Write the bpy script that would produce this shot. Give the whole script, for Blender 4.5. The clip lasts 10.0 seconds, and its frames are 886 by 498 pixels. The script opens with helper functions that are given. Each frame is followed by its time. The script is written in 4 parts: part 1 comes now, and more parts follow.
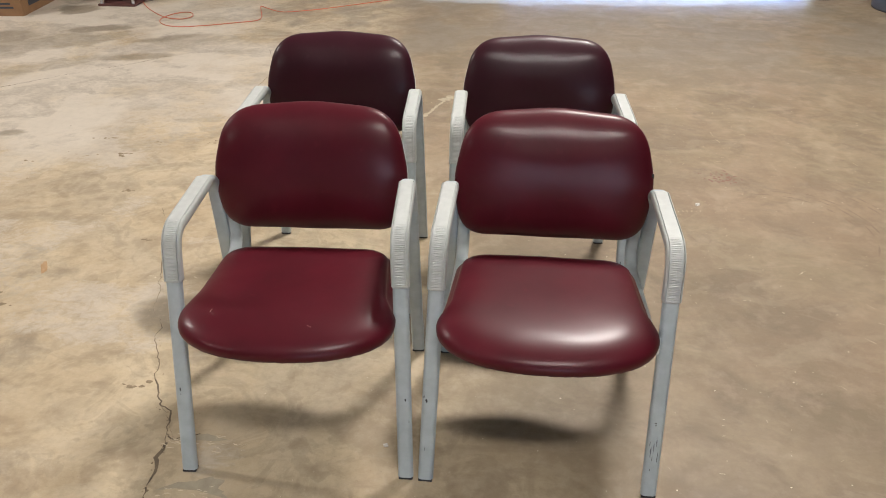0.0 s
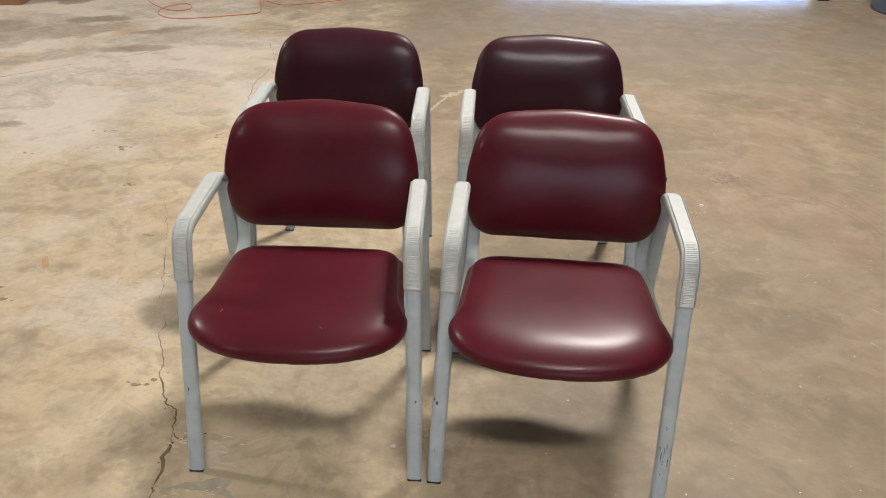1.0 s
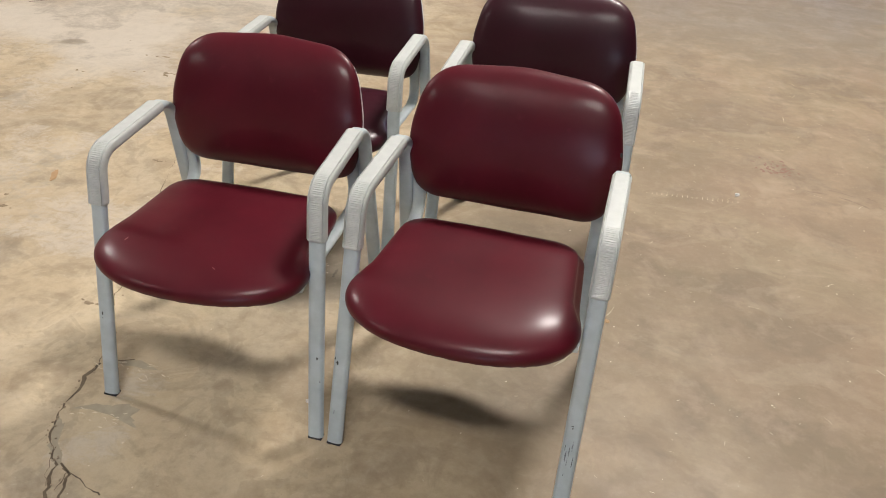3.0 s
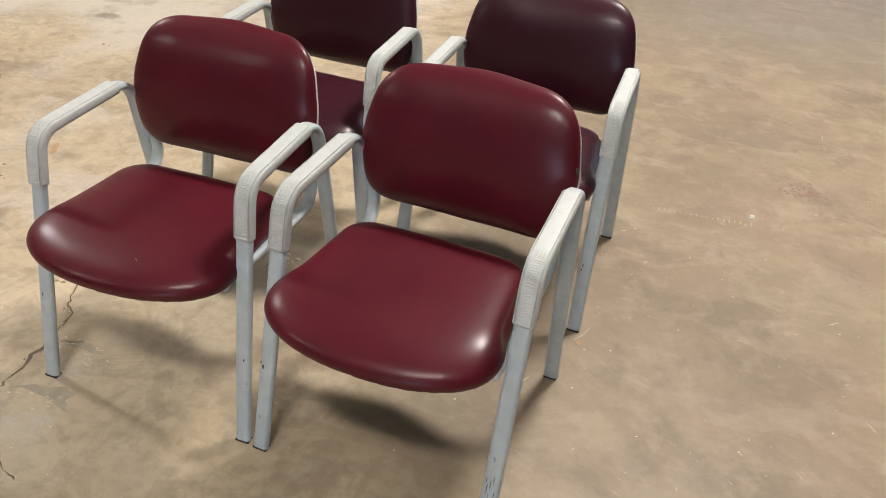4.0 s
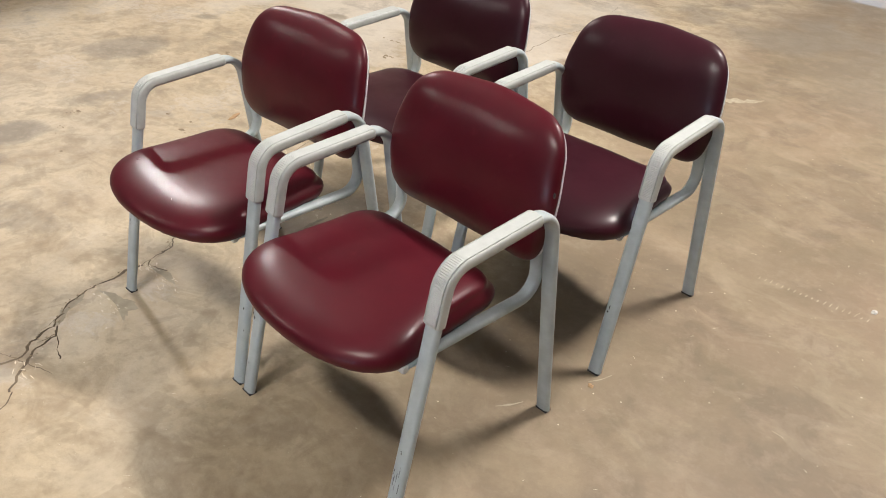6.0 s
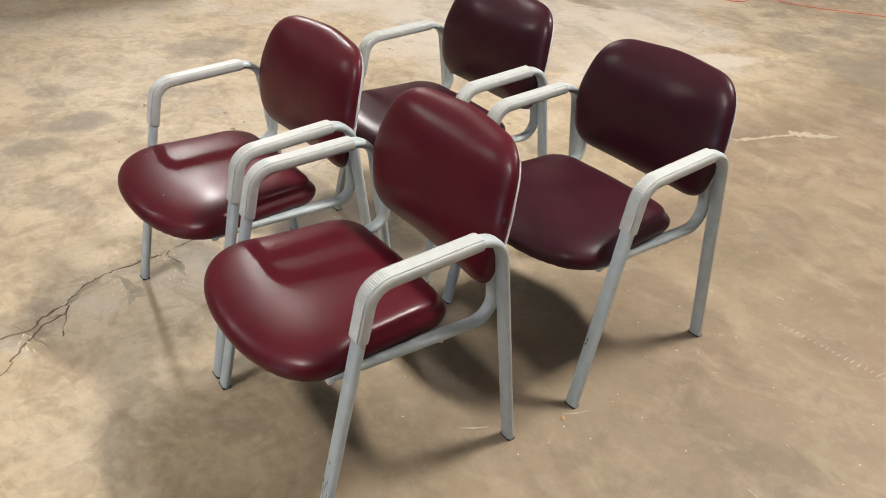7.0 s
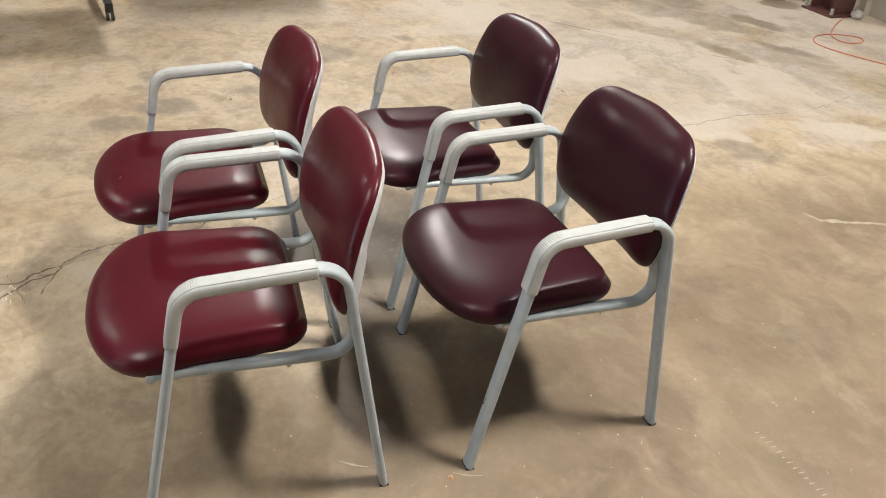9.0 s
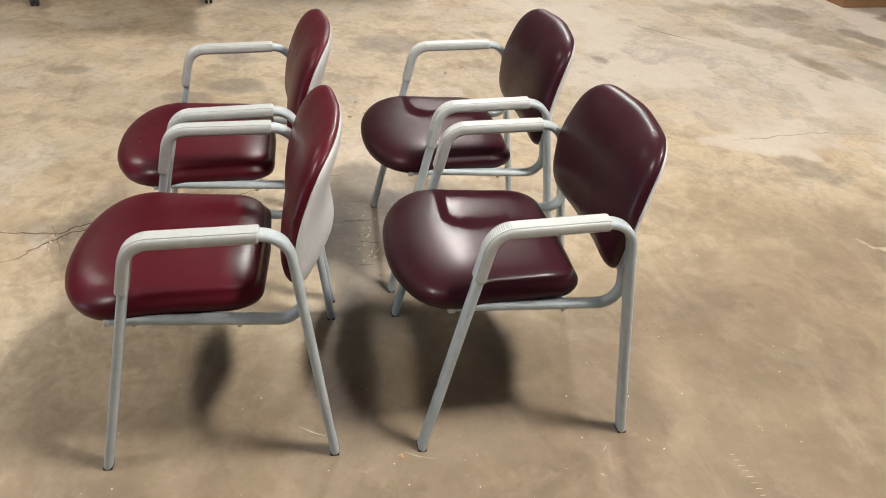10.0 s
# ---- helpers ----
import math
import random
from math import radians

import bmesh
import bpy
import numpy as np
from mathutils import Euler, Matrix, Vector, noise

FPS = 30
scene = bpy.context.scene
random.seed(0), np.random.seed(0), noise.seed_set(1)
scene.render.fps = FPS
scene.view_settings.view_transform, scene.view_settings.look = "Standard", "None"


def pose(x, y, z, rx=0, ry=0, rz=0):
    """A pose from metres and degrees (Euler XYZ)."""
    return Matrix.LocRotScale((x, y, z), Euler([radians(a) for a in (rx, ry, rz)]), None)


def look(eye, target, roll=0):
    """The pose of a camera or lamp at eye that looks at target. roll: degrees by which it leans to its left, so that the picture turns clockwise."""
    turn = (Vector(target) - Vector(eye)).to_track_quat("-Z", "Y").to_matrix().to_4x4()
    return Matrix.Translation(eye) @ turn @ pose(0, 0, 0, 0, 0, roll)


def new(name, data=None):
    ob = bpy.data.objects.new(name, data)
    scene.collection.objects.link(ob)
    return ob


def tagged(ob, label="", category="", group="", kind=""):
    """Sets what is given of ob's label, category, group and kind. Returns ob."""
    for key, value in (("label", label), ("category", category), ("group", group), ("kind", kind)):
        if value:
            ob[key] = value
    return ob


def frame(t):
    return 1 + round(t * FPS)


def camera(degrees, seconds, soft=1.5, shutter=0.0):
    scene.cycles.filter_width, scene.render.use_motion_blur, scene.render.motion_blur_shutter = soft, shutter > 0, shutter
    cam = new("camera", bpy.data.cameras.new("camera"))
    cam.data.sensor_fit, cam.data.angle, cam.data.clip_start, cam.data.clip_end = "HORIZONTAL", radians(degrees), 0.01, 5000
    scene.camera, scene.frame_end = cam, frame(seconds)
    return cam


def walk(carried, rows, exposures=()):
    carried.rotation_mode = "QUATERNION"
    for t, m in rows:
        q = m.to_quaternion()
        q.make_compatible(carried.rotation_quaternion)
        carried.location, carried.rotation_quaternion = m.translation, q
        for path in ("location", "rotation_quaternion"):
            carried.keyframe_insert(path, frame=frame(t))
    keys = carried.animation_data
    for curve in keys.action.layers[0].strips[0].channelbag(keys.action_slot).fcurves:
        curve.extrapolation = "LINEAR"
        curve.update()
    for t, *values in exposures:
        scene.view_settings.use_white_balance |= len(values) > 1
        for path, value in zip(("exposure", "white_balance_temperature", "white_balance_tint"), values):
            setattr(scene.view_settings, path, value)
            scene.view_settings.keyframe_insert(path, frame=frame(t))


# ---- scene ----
cam = camera(59.0, 10.0, soft=1.0)
PATH = [
    (0, (0.08, 0.06, 1.515), (-0.027, 1.792, 0.52), 0.2),
    (0.5, (0.059, 0.056, 1.53), (-0.041, 1.784, 0.529), 0.7),
    (1, (0.028, 0.077, 1.524), (-0.057, 1.803, 0.516), 1.2),
    (1.5, (0.013, 0.155, 1.511), (-0.016, 1.89, 0.516), 3.4),
    (2, (0.116, 0.218, 1.492), (-0.042, 1.93, 0.47), 1.4),
    (2.5, (0.322, 0.219, 1.477), (0.042, 1.892, 0.418), 2.6),
    (2.7, (0.39, 0.233, 1.47), (0.071, 1.886, 0.39), 2.8),
    (3.8, (0.697, 0.394, 1.498), (0.194, 1.961, 0.361), 3.3),
    (4, (0.733, 0.453, 1.467), (0.197, 2.012, 0.334), 3.8),
    (4.5, (0.938, 0.471, 1.468), (0.204, 1.955, 0.346), 2.5),
    (5, (1.151, 0.474, 1.477), (0.275, 1.876, 0.351), 2.2),
    (5.5, (1.234, 0.545, 1.474), (0.238, 1.872, 0.357), 2.7),
    (5.7, (1.274, 0.616, 1.472), (0.228, 1.911, 0.364), 3.1),
    (6.8, (1.459, 0.937, 1.483), (0.17, 2.014, 0.397), 3.4),
    (7, (1.536, 0.989, 1.499), (0.217, 2.026, 0.411), 3.1),
    (7.5, (1.684, 1.095, 1.511), (0.301, 2.057, 0.434), 2.7),
    (8, (1.724, 1.225, 1.486), (0.279, 2.106, 0.421), 3.4),
    (8.5, (1.723, 1.441, 1.503), (0.222, 2.232, 0.445), 4.8),
    (9, (1.785, 1.635, 1.503), (0.21, 2.268, 0.445), 4.4),
    (9.5, (1.914, 1.819, 1.521), (0.293, 2.307, 0.456), 4.4),
    (10, (1.924, 1.973, 1.506), (0.273, 2.322, 0.433), 4.4),
]
walk(cam, [(t, look(eye, target, roll)) for t, eye, target, roll in PATH],
     exposures=[(0, 4.89), (2, 4.89), (4, 5.05), (8, 5.08), (10, 5.03)])

# ---- world, sun, lamps, exposure ----
scene.view_settings.exposure = 4.9
world = bpy.data.worlds.new("sky")
scene.world = world
world.use_nodes = True
SUN_UP, SUN_DIR = 4.6, (0.92, 0.40)          # degrees, and the way to the sun on the plan
wn = world.node_tree
sky = wn.nodes.new("ShaderNodeTexSky")
sky.sky_type, sky.sun_disc = "NISHITA", False
sky.sun_elevation, sky.sun_rotation = radians(SUN_UP), math.atan2(SUN_DIR[0], SUN_DIR[1])
wn.links.new(sky.outputs[0], wn.nodes["Background"].inputs[0])
wn.nodes["Background"].inputs[1].default_value = 0.05

sun = new("sun", bpy.data.lights.new("sun", "SUN"))
sun.data.energy, sun.data.angle, sun.data.color = 2.4, radians(0.5), (0.40, 0.60, 1.0)
sun.matrix_world = look((0, 0, 0), (-SUN_DIR[0], -SUN_DIR[1], -math.tan(radians(SUN_UP))))


def ceiling_lamp(x, y, z, watts, long, wide, tint=(1.0, 0.932, 0.881)):
    """The light of a strip lamp under the roof, lying east to west."""
    ob = new("ceiling_lamp_light", bpy.data.lights.new("ceiling_lamp_light", "AREA"))
    ob.data.shape, ob.data.size, ob.data.size_y, ob.data.energy, ob.data.color = "RECTANGLE", long, wide, watts, tint
    ob.location = (x, y, z)
    return ob


ceiling_lamp(1.22, 4.42, 4.9, 11.3, 1.0, 0.4)
ceiling_lamp(0.70, -1.10, 5.1, 5.5, 1.5, 0.5)
ceiling_lamp(1.1, -6.0, 5.3, 1.0, 1.5, 0.8)
ceiling_lamp(-5.9, -2.8, 5.0, 3.5, 1.3, 0.4)
ceiling_lamp(-6.9, 3.5, 5.0, 11.5, 1.3, 0.35)

# sky light standing in the open doorway of the south wall
daylight = new("doorway_daylight", bpy.data.lights.new("doorway_daylight", "AREA"))
daylight.data.shape, daylight.data.size, daylight.data.size_y = "RECTANGLE", 4.6, 4.0
daylight.data.energy, daylight.data.color = 7.0, (0.25, 0.38, 1.0)
daylight.matrix_world = look((2.1, -14.02, 2.1), (2.1, 0.0, 2.1))

# sky light in the gap under the rolling door
under_door = new("door_gap_daylight", bpy.data.lights.new("door_gap_daylight", "AREA"))
under_door.data.shape, under_door.data.size, under_door.data.size_y = "RECTANGLE", 2.7, 0.07
under_door.data.energy, under_door.data.color = 0.20, (0.20, 0.38, 1.0)
under_door.matrix_world = look((1.5, 7.375, 0.05), (1.5, 0.0, 0.05))

# ---- materials ----


def material(name, rough=0.5, metal=0.0):
    m = bpy.data.materials.new(name)
    m.use_nodes = True
    b = m.node_tree.nodes["Principled BSDF"]
    b.inputs["Roughness"].default_value, b.inputs["Metallic"].default_value = rough, metal
    return m, m.node_tree, b


def node(tree, kind, **values):
    n = tree.nodes.new(kind)
    for key, value in values.items():
        n.inputs[key].default_value = value
    return n


def coords(tree):
    return tree.nodes.new("ShaderNodeTexCoord").outputs["Object"]


def grain(tree, where, scale, detail=4.0, rough=0.55, warp=0.0):
    n = node(tree, "ShaderNodeTexNoise", Scale=scale, Detail=detail, Roughness=rough, Distortion=warp)
    tree.links.new(where, n.inputs["Vector"])
    return n.outputs["Fac"]


def ramp(tree, fac, stops):
    n = tree.nodes.new("ShaderNodeValToRGB")
    e = n.color_ramp.elements
    while len(e) < len(stops):
        e.new(0.5)
    for item, (at, c) in zip(e, stops):
        item.position = at
        item.color = (c, c, c, 1) if isinstance(c, (int, float)) else (*c, 1)
    tree.links.new(fac, n.inputs[0])
    return n.outputs[0]


def mix(tree, fac, a, b, blend="MIX"):
    n = tree.nodes.new("ShaderNodeMix")
    n.data_type, n.blend_type = "RGBA", blend
    for value, socket in ((fac, n.inputs[0]), (a, n.inputs[6]), (b, n.inputs[7])):
        if isinstance(value, (int, float)):
            socket.default_value = value
        elif isinstance(value, tuple):
            socket.default_value = (*value, 1)
        else:
            tree.links.new(value, socket)
    return n.outputs[2]


def times(tree, a, b, op="MULTIPLY"):
    n = tree.nodes.new("ShaderNodeMath")
    n.operation = op
    for value, socket in ((a, n.inputs[0]), (b, n.inputs[1])):
        if isinstance(value, (int, float)):
            socket.default_value = value
        else:
            tree.links.new(value, socket)
    return n.outputs[0]


def bump(tree, b, height, strength, distance=0.002):
    n = node(tree, "ShaderNodeBump", Strength=strength, Distance=distance)
    tree.links.new(height, n.inputs["Height"])
    tree.links.new(n.outputs[0], b.inputs["Normal"])


def speckled(name, dark, light, rough, scale=30.0, relief=0.15, metal=0.0, fine=300.0):
    """A plain material with variation at two scales and a little relief."""
    m, t, b = material(name, rough, metal)
    c = coords(t)
    big, small = grain(t, c, scale), grain(t, c, fine, 2.0)
    col = mix(t, ramp(t, big, [(0.3, 0.0), (0.7, 1.0)]), dark, light)
    col = mix(t, times(t, small, 0.25), col, dark)
    t.links.new(col, b.inputs["Base Color"])
    t.links.new(ramp(t, big, [(0.3, max(rough - 0.06, 0)), (0.7, min(rough + 0.08, 1))]), b.inputs["Roughness"])
    bump(t, b, small, relief, 0.001)
    return m


def vinyl(name, deep, face):
    """Upholstery vinyl: even colour with a fine pebble, faint creases and rubbed places."""
    m, t, b = material(name, 0.33)
    c = coords(t)
    cloud = grain(t, c, 6.0, 3.0)
    worn = grain(t, c, 22.0, 5.0, 0.6)
    col = mix(t, ramp(t, cloud, [(0.3, 0.0), (0.7, 1.0)]), deep, face)
    col = mix(t, ramp(t, worn, [(0.62, 0.0), (0.85, 0.35)]), col, tuple(min(1.0, v * 1.7 + 0.01) for v in face))
    t.links.new(col, b.inputs["Base Color"])
    t.links.new(ramp(t, worn, [(0.3, 0.42), (0.7, 0.50)]), b.inputs["Roughness"])
    pucker = grain(t, c, 16.0, 2.0)
    hide = grain(t, c, 420.0, 1.0)
    bump(t, b, times(t, times(t, hide, 0.06), times(t, pucker, 0.7), "ADD"), 0.15, 0.0016)
    b.inputs["Specular IOR Level"].default_value = 0.15
    b.inputs["Coat Weight"].default_value, b.inputs["Coat Roughness"].default_value = 0.27, 0.24
    return m


RED = vinyl("burgundy_vinyl", (0.066, 0.0048, 0.0102), (0.088, 0.0066, 0.0138))
PLUM = vinyl("plum_vinyl", (0.0300, 0.0049, 0.0097), (0.0412, 0.0068, 0.0134))
PAINT = speckled("grey_enamel", (0.395, 0.450, 0.465), (0.490, 0.555, 0.570), 0.38, 25.0, 0.06)
PLASTIC = speckled("pale_grey_plastic", (0.47, 0.495, 0.475), (0.55, 0.575, 0.55), 0.42, 40.0, 0.12)
SHELL = speckled("grey_shell_plastic", (0.58, 0.59, 0.58), (0.66, 0.67, 0.66), 0.45, 30.0, 0.12)
RUBBER = speckled("black_rubber", (0.015, 0.015, 0.016), (0.03, 0.03, 0.03), 0.6)
CHIP = speckled("bare_dark_steel", (0.02, 0.02, 0.022), (0.06, 0.055, 0.05), 0.5, 200.0)
SCUFF = speckled("rubbed_primer", (0.10, 0.11, 0.12), (0.26, 0.28, 0.30), 0.5, 150.0)
RUB = speckled("rubbed_pink_vinyl", (0.20, 0.075, 0.080), (0.30, 0.13, 0.13), 0.5, 80.0)
BOARD = speckled("black_dust_cover", (0.012, 0.012, 0.012), (0.022, 0.022, 0.021), 0.7, 20.0)
STEEL = speckled("zinc_steel", (0.45, 0.45, 0.44), (0.6, 0.6, 0.58), 0.35, 60.0, 0.1, 0.8)
CARTON = speckled("corrugated_cardboard", (0.24, 0.13, 0.06), (0.31, 0.18, 0.09), 0.8, 12.0, 0.3)
INK = speckled("carton_print", (0.035, 0.04, 0.05), (0.06, 0.065, 0.08), 0.7)
TAPE = speckled("carton_tape", (0.38, 0.27, 0.14), (0.45, 0.33, 0.19), 0.35)
BROWN = speckled("brown_painted_steel", (0.075, 0.028, 0.024), (0.11, 0.045, 0.036), 0.5, 9.0, 0.2)
SHEET = speckled("beige_wall_sheet", (0.36, 0.33, 0.265), (0.44, 0.405, 0.33), 0.5, 4.0, 0.1)
DOORGREY = speckled("grey_door_sheet", (0.30, 0.31, 0.32), (0.36, 0.37, 0.38), 0.45, 5.0, 0.1)
BARREL = speckled("dark_blue_grey_plastic", (0.055, 0.065, 0.08), (0.085, 0.095, 0.11), 0.45, 8.0)
CORD = speckled("orange_cord_rubber", (0.56, 0.125, 0.06), (0.68, 0.18, 0.10), 0.45, 40.0)
BAG = speckled("grey_plastic_film", (0.26, 0.25, 0.23), (0.50, 0.48, 0.45), 0.35, 20.0)
BLACK = speckled("black_enamel", (0.012, 0.012, 0.013), (0.03, 0.03, 0.03), 0.4)
TOPLAM = speckled("grey_laminate", (0.30, 0.29, 0.27), (0.36, 0.35, 0.33), 0.4)
ROOF = speckled("roof_sheet", (0.050, 0.050, 0.050), (0.075, 0.075, 0.072), 0.6, 2.0)
PALE = speckled("pale_scratch", (0.58, 0.50, 0.36), (0.78, 0.70, 0.54), 0.7, 90.0)
PIT = speckled("pit_dirt", (0.20, 0.15, 0.095), (0.33, 0.26, 0.17), 0.9, 70.0)
SKIM = speckled("plaster_skim", (0.35, 0.298, 0.214), (0.48, 0.418, 0.31), 0.8, 45.0)
CRACK = speckled("crack_dirt", (0.090, 0.068, 0.046), (0.23, 0.178, 0.12), 0.9, 25.0)
RUBBLE = speckled("concrete_rubble", (0.22, 0.16, 0.10), (0.55, 0.46, 0.33), 0.9, 60.0)
SPALL = speckled("bared_grey_mortar", (0.340, 0.295, 0.218), (0.45, 0.395, 0.295), 0.85, 30.0, 0.4)
GOUGE = speckled("gouged_mortar", (0.150, 0.128, 0.094), (0.24, 0.208, 0.156), 0.85, 40.0, 0.4)
REDMARK = speckled("red_brown_stain", (0.205, 0.108, 0.083), (0.255, 0.150, 0.114), 0.7, 60.0)
TYRE = speckled("tyre_scuff", (0.20, 0.148, 0.10), (0.26, 0.195, 0.135), 0.7, 60.0)
CHIPWOOD = speckled("brown_wood_chip", (0.38, 0.24, 0.12), (0.47, 0.31, 0.17), 0.8, 80.0)
CRUMB = speckled("white_crumb", (0.55, 0.53, 0.48), (0.75, 0.73, 0.68), 0.8, 150.0)
YARD = speckled("outdoor_concrete", (0.36, 0.34, 0.31), (0.44, 0.42, 0.38), 0.85, 2.0)


def concrete():
    """Old warehouse slab. The mesh carries three fields: grey stain with some painted shade, pale bloom, brown wear."""
    m, t, b = material("stained_concrete", 0.5)
    c = coords(t)
    field = t.nodes.new("ShaderNodeVertexColor")
    field.layer_name = "wear"
    split = t.nodes.new("ShaderNodeSeparateColor")
    t.links.new(field.outputs["Color"], split.inputs[0])
    stain, bloom, brown = split.outputs
    turned = node(t, "ShaderNodeMapping", Rotation=(0, 0, 0.5), Scale=(1.0, 1.35, 1.0))
    t.links.new(c, turned.inputs["Vector"])
    cloud = grain(t, c, 1.9, 6.0, 0.62, 0.4)
    tone = grain(t, c, 1.0, 5.0, 0.6, 0.9)
    blot = grain(t, c, 5.5, 8.0, 0.64, 0.9)
    smear = grain(t, turned.outputs[0], 15.0, 9.0, 0.72, 1.4)
    drag = grain(t, turned.outputs[0], 6.0, 6.0, 0.64, 1.3)
    fine = grain(t, c, 30.0, 6.0, 0.68)
    sand = grain(t, c, 260.0, 2.0, 0.6)
    plain = times(t, 1.0, times(t, bloom, 0.9), "SUBTRACT")
    soft = ramp(t, cloud, [(0.40, 0.0), (0.60, 1.0)])
    dusty = mix(t, soft, (0.445, 0.348, 0.224), (0.600, 0.498, 0.338))
    dusty = mix(t, ramp(t, tone, [(0.50, 0.0), (0.60, 0.5)]), dusty, (0.45, 0.385, 0.285))
    rubbed = mix(t, soft, (0.206, 0.158, 0.099), (0.302, 0.234, 0.152))
    rubbed = mix(t, ramp(t, tone, [(0.46, 0.0), (0.60, 0.60)]), rubbed, (0.290, 0.205, 0.138))
    shade = grain(t, c, 3.2, 5.0, 0.55, 0.5)
    rubbed = mix(t, ramp(t, shade, [(0.50, 0.0), (0.60, 0.70)]), rubbed, (0.172, 0.130, 0.086))
    mottle = grain(t, c, 6.5, 7.0, 0.66, 0.15)
    rubbed = mix(t, ramp(t, mottle, [(0.50, 0.0), (0.56, 0.20), (0.66, 0.55)]), rubbed, (0.365, 0.280, 0.195))
    col = mix(t, brown, dusty, rubbed)
    col = mix(t, ramp(t, blot, [(0.50, 0.0), (0.57, 0.26), (0.68, 0.50)]), col, (0.255, 0.195, 0.132))
    scuffed = times(t, ramp(t, drag, [(0.50, 0.0), (0.58, 0.18), (0.72, 0.42)]), times(t, 1.0, times(t, brown, 0.86), "SUBTRACT"))
    col = mix(t, scuffed, col, (0.56, 0.475, 0.345))
    patch = grain(t, turned.outputs[0], 3.1, 7.0, 0.58, 1.6)
    lighter = times(t, ramp(t, patch, [(0.535, 0.0), (0.585, 0.24), (0.70, 0.36)]), times(t, 1.0, times(t, brown, 0.62), "SUBTRACT"))
    col = mix(t, lighter, col, (0.58, 0.495, 0.365))
    col = mix(t, ramp(t, patch, [(0.32, 0.32), (0.415, 0.18), (0.455, 0.0)]), col, (0.215, 0.165, 0.112))
    spill = grain(t, c, 7.5, 5.0, 0.55, 0.9)
    spilt = times(t, ramp(t, spill, [(0.555, 0.0), (0.585, 0.30), (0.70, 0.44)]), times(t, 1.0, times(t, brown, 0.55), "SUBTRACT"))
    col = mix(t, spilt, col, (0.300, 0.235, 0.158))
    chalk = times(t, times(t, blot, 0.42), times(t, smear, 0.48), "ADD")
    edge = times(t, chalk, bloom, "ADD")
    col = mix(t, ramp(t, edge, [(0.68, 0.0), (0.78, 0.45), (1.10, 0.85)]), col, (0.650, 0.594, 0.505))
    edge = times(t, chalk, stain, "ADD")
    col = mix(t, ramp(t, edge, [(0.64, 0.0), (0.75, 0.36), (1.20, 0.85)]), col, (0.245, 0.208, 0.160))
    col = mix(t, times(t, ramp(t, fine, [(0.47, 0.0), (0.62, 0.17), (0.75, 0.38)]), plain), col, (0.20, 0.150, 0.098))
    calm = times(t, 1.0, times(t, brown, 0.75), "SUBTRACT")
    col = mix(t, times(t, ramp(t, fine, [(0.26, 0.36), (0.45, 0.0)]), calm), col, (0.62, 0.54, 0.41))
    fleck = grain(t, c, 85.0, 3.0, 0.65)
    col = mix(t, times(t, ramp(t, fleck, [(0.66, 0.0), (0.74, 0.40)]), calm), col, (0.66, 0.59, 0.46))
    col = mix(t, times(t, ramp(t, fleck, [(0.25, 0.38), (0.33, 0.0)]), plain), col, (0.16, 0.12, 0.08))
    col = mix(t, times(t, sand, 0.22), col, (0.22, 0.17, 0.115))
    t.links.new(col, b.inputs["Base Color"])
    t.links.new(ramp(t, blot, [(0.38, 0.45), (0.62, 0.62)]), b.inputs["Roughness"])
    b.inputs["Specular IOR Level"].default_value = 0.38
    h = times(t, times(t, fine, 0.8), times(t, sand, 0.35), "ADD")
    bump(t, b, h, 0.35, 0.0025)
    return m


CONCRETE = concrete()

# ---- mesh helpers ----


def thing(name, label, category, m=Matrix(), group="", kind=""):
    ob = new(name)
    ob.empty_display_size = 0.05
    ob.matrix_world = m
    return tagged(ob, label, category, group, kind)


def part(name, bm, mat, parent=None, label="", smooth=True):
    me = bpy.data.meshes.new(name)
    bmesh.ops.recalc_face_normals(bm, faces=bm.faces)
    bm.to_mesh(me)
    bm.free()
    me.materials.append(mat)
    if smooth:
        me.polygons.foreach_set("use_smooth", [True] * len(me.polygons))
        me.set_sharp_from_angle(angle=radians(42))
    ob = new(name, me)
    if parent is not None:
        ob.parent = parent
    return tagged(ob, label)


def box(bm, lo, hi, bevel=0.0, m=Matrix()):
    got = bmesh.ops.create_cube(bm, size=1.0)["verts"]
    c, s = (Vector(lo) + Vector(hi)) / 2, Vector(hi) - Vector(lo)
    for v in got:
        v.co = Vector((v.co.x * s.x, v.co.y * s.y, v.co.z * s.z)) + c
    if bevel:
        edges = {e for v in got for e in v.link_edges}
        new_geo = bmesh.ops.bevel(bm, geom=list(edges), offset=bevel, segments=2, affect="EDGES", profile=0.5)
        got = list({v for f in new_geo["faces"] for v in f.verts} | {v for v in got if v.is_valid})
    for v in got:
        v.co = m @ v.co
    return bm


def loft(bm, rings, closed=True, cap=True):
    """Skin between rings of equal count."""
    made = [[bm.verts.new(p) for p in ring] for ring in rings]
    n = len(made[0])
    for a, b in zip(made, made[1:]):
        for i in range(n if closed else n - 1):
            j = (i + 1) % n
            bm.faces.new((a[i], a[j], b[j], b[i]))
    if cap:
        bm.faces.new(made[0][::-1])
        bm.faces.new(made[-1])
    return bm


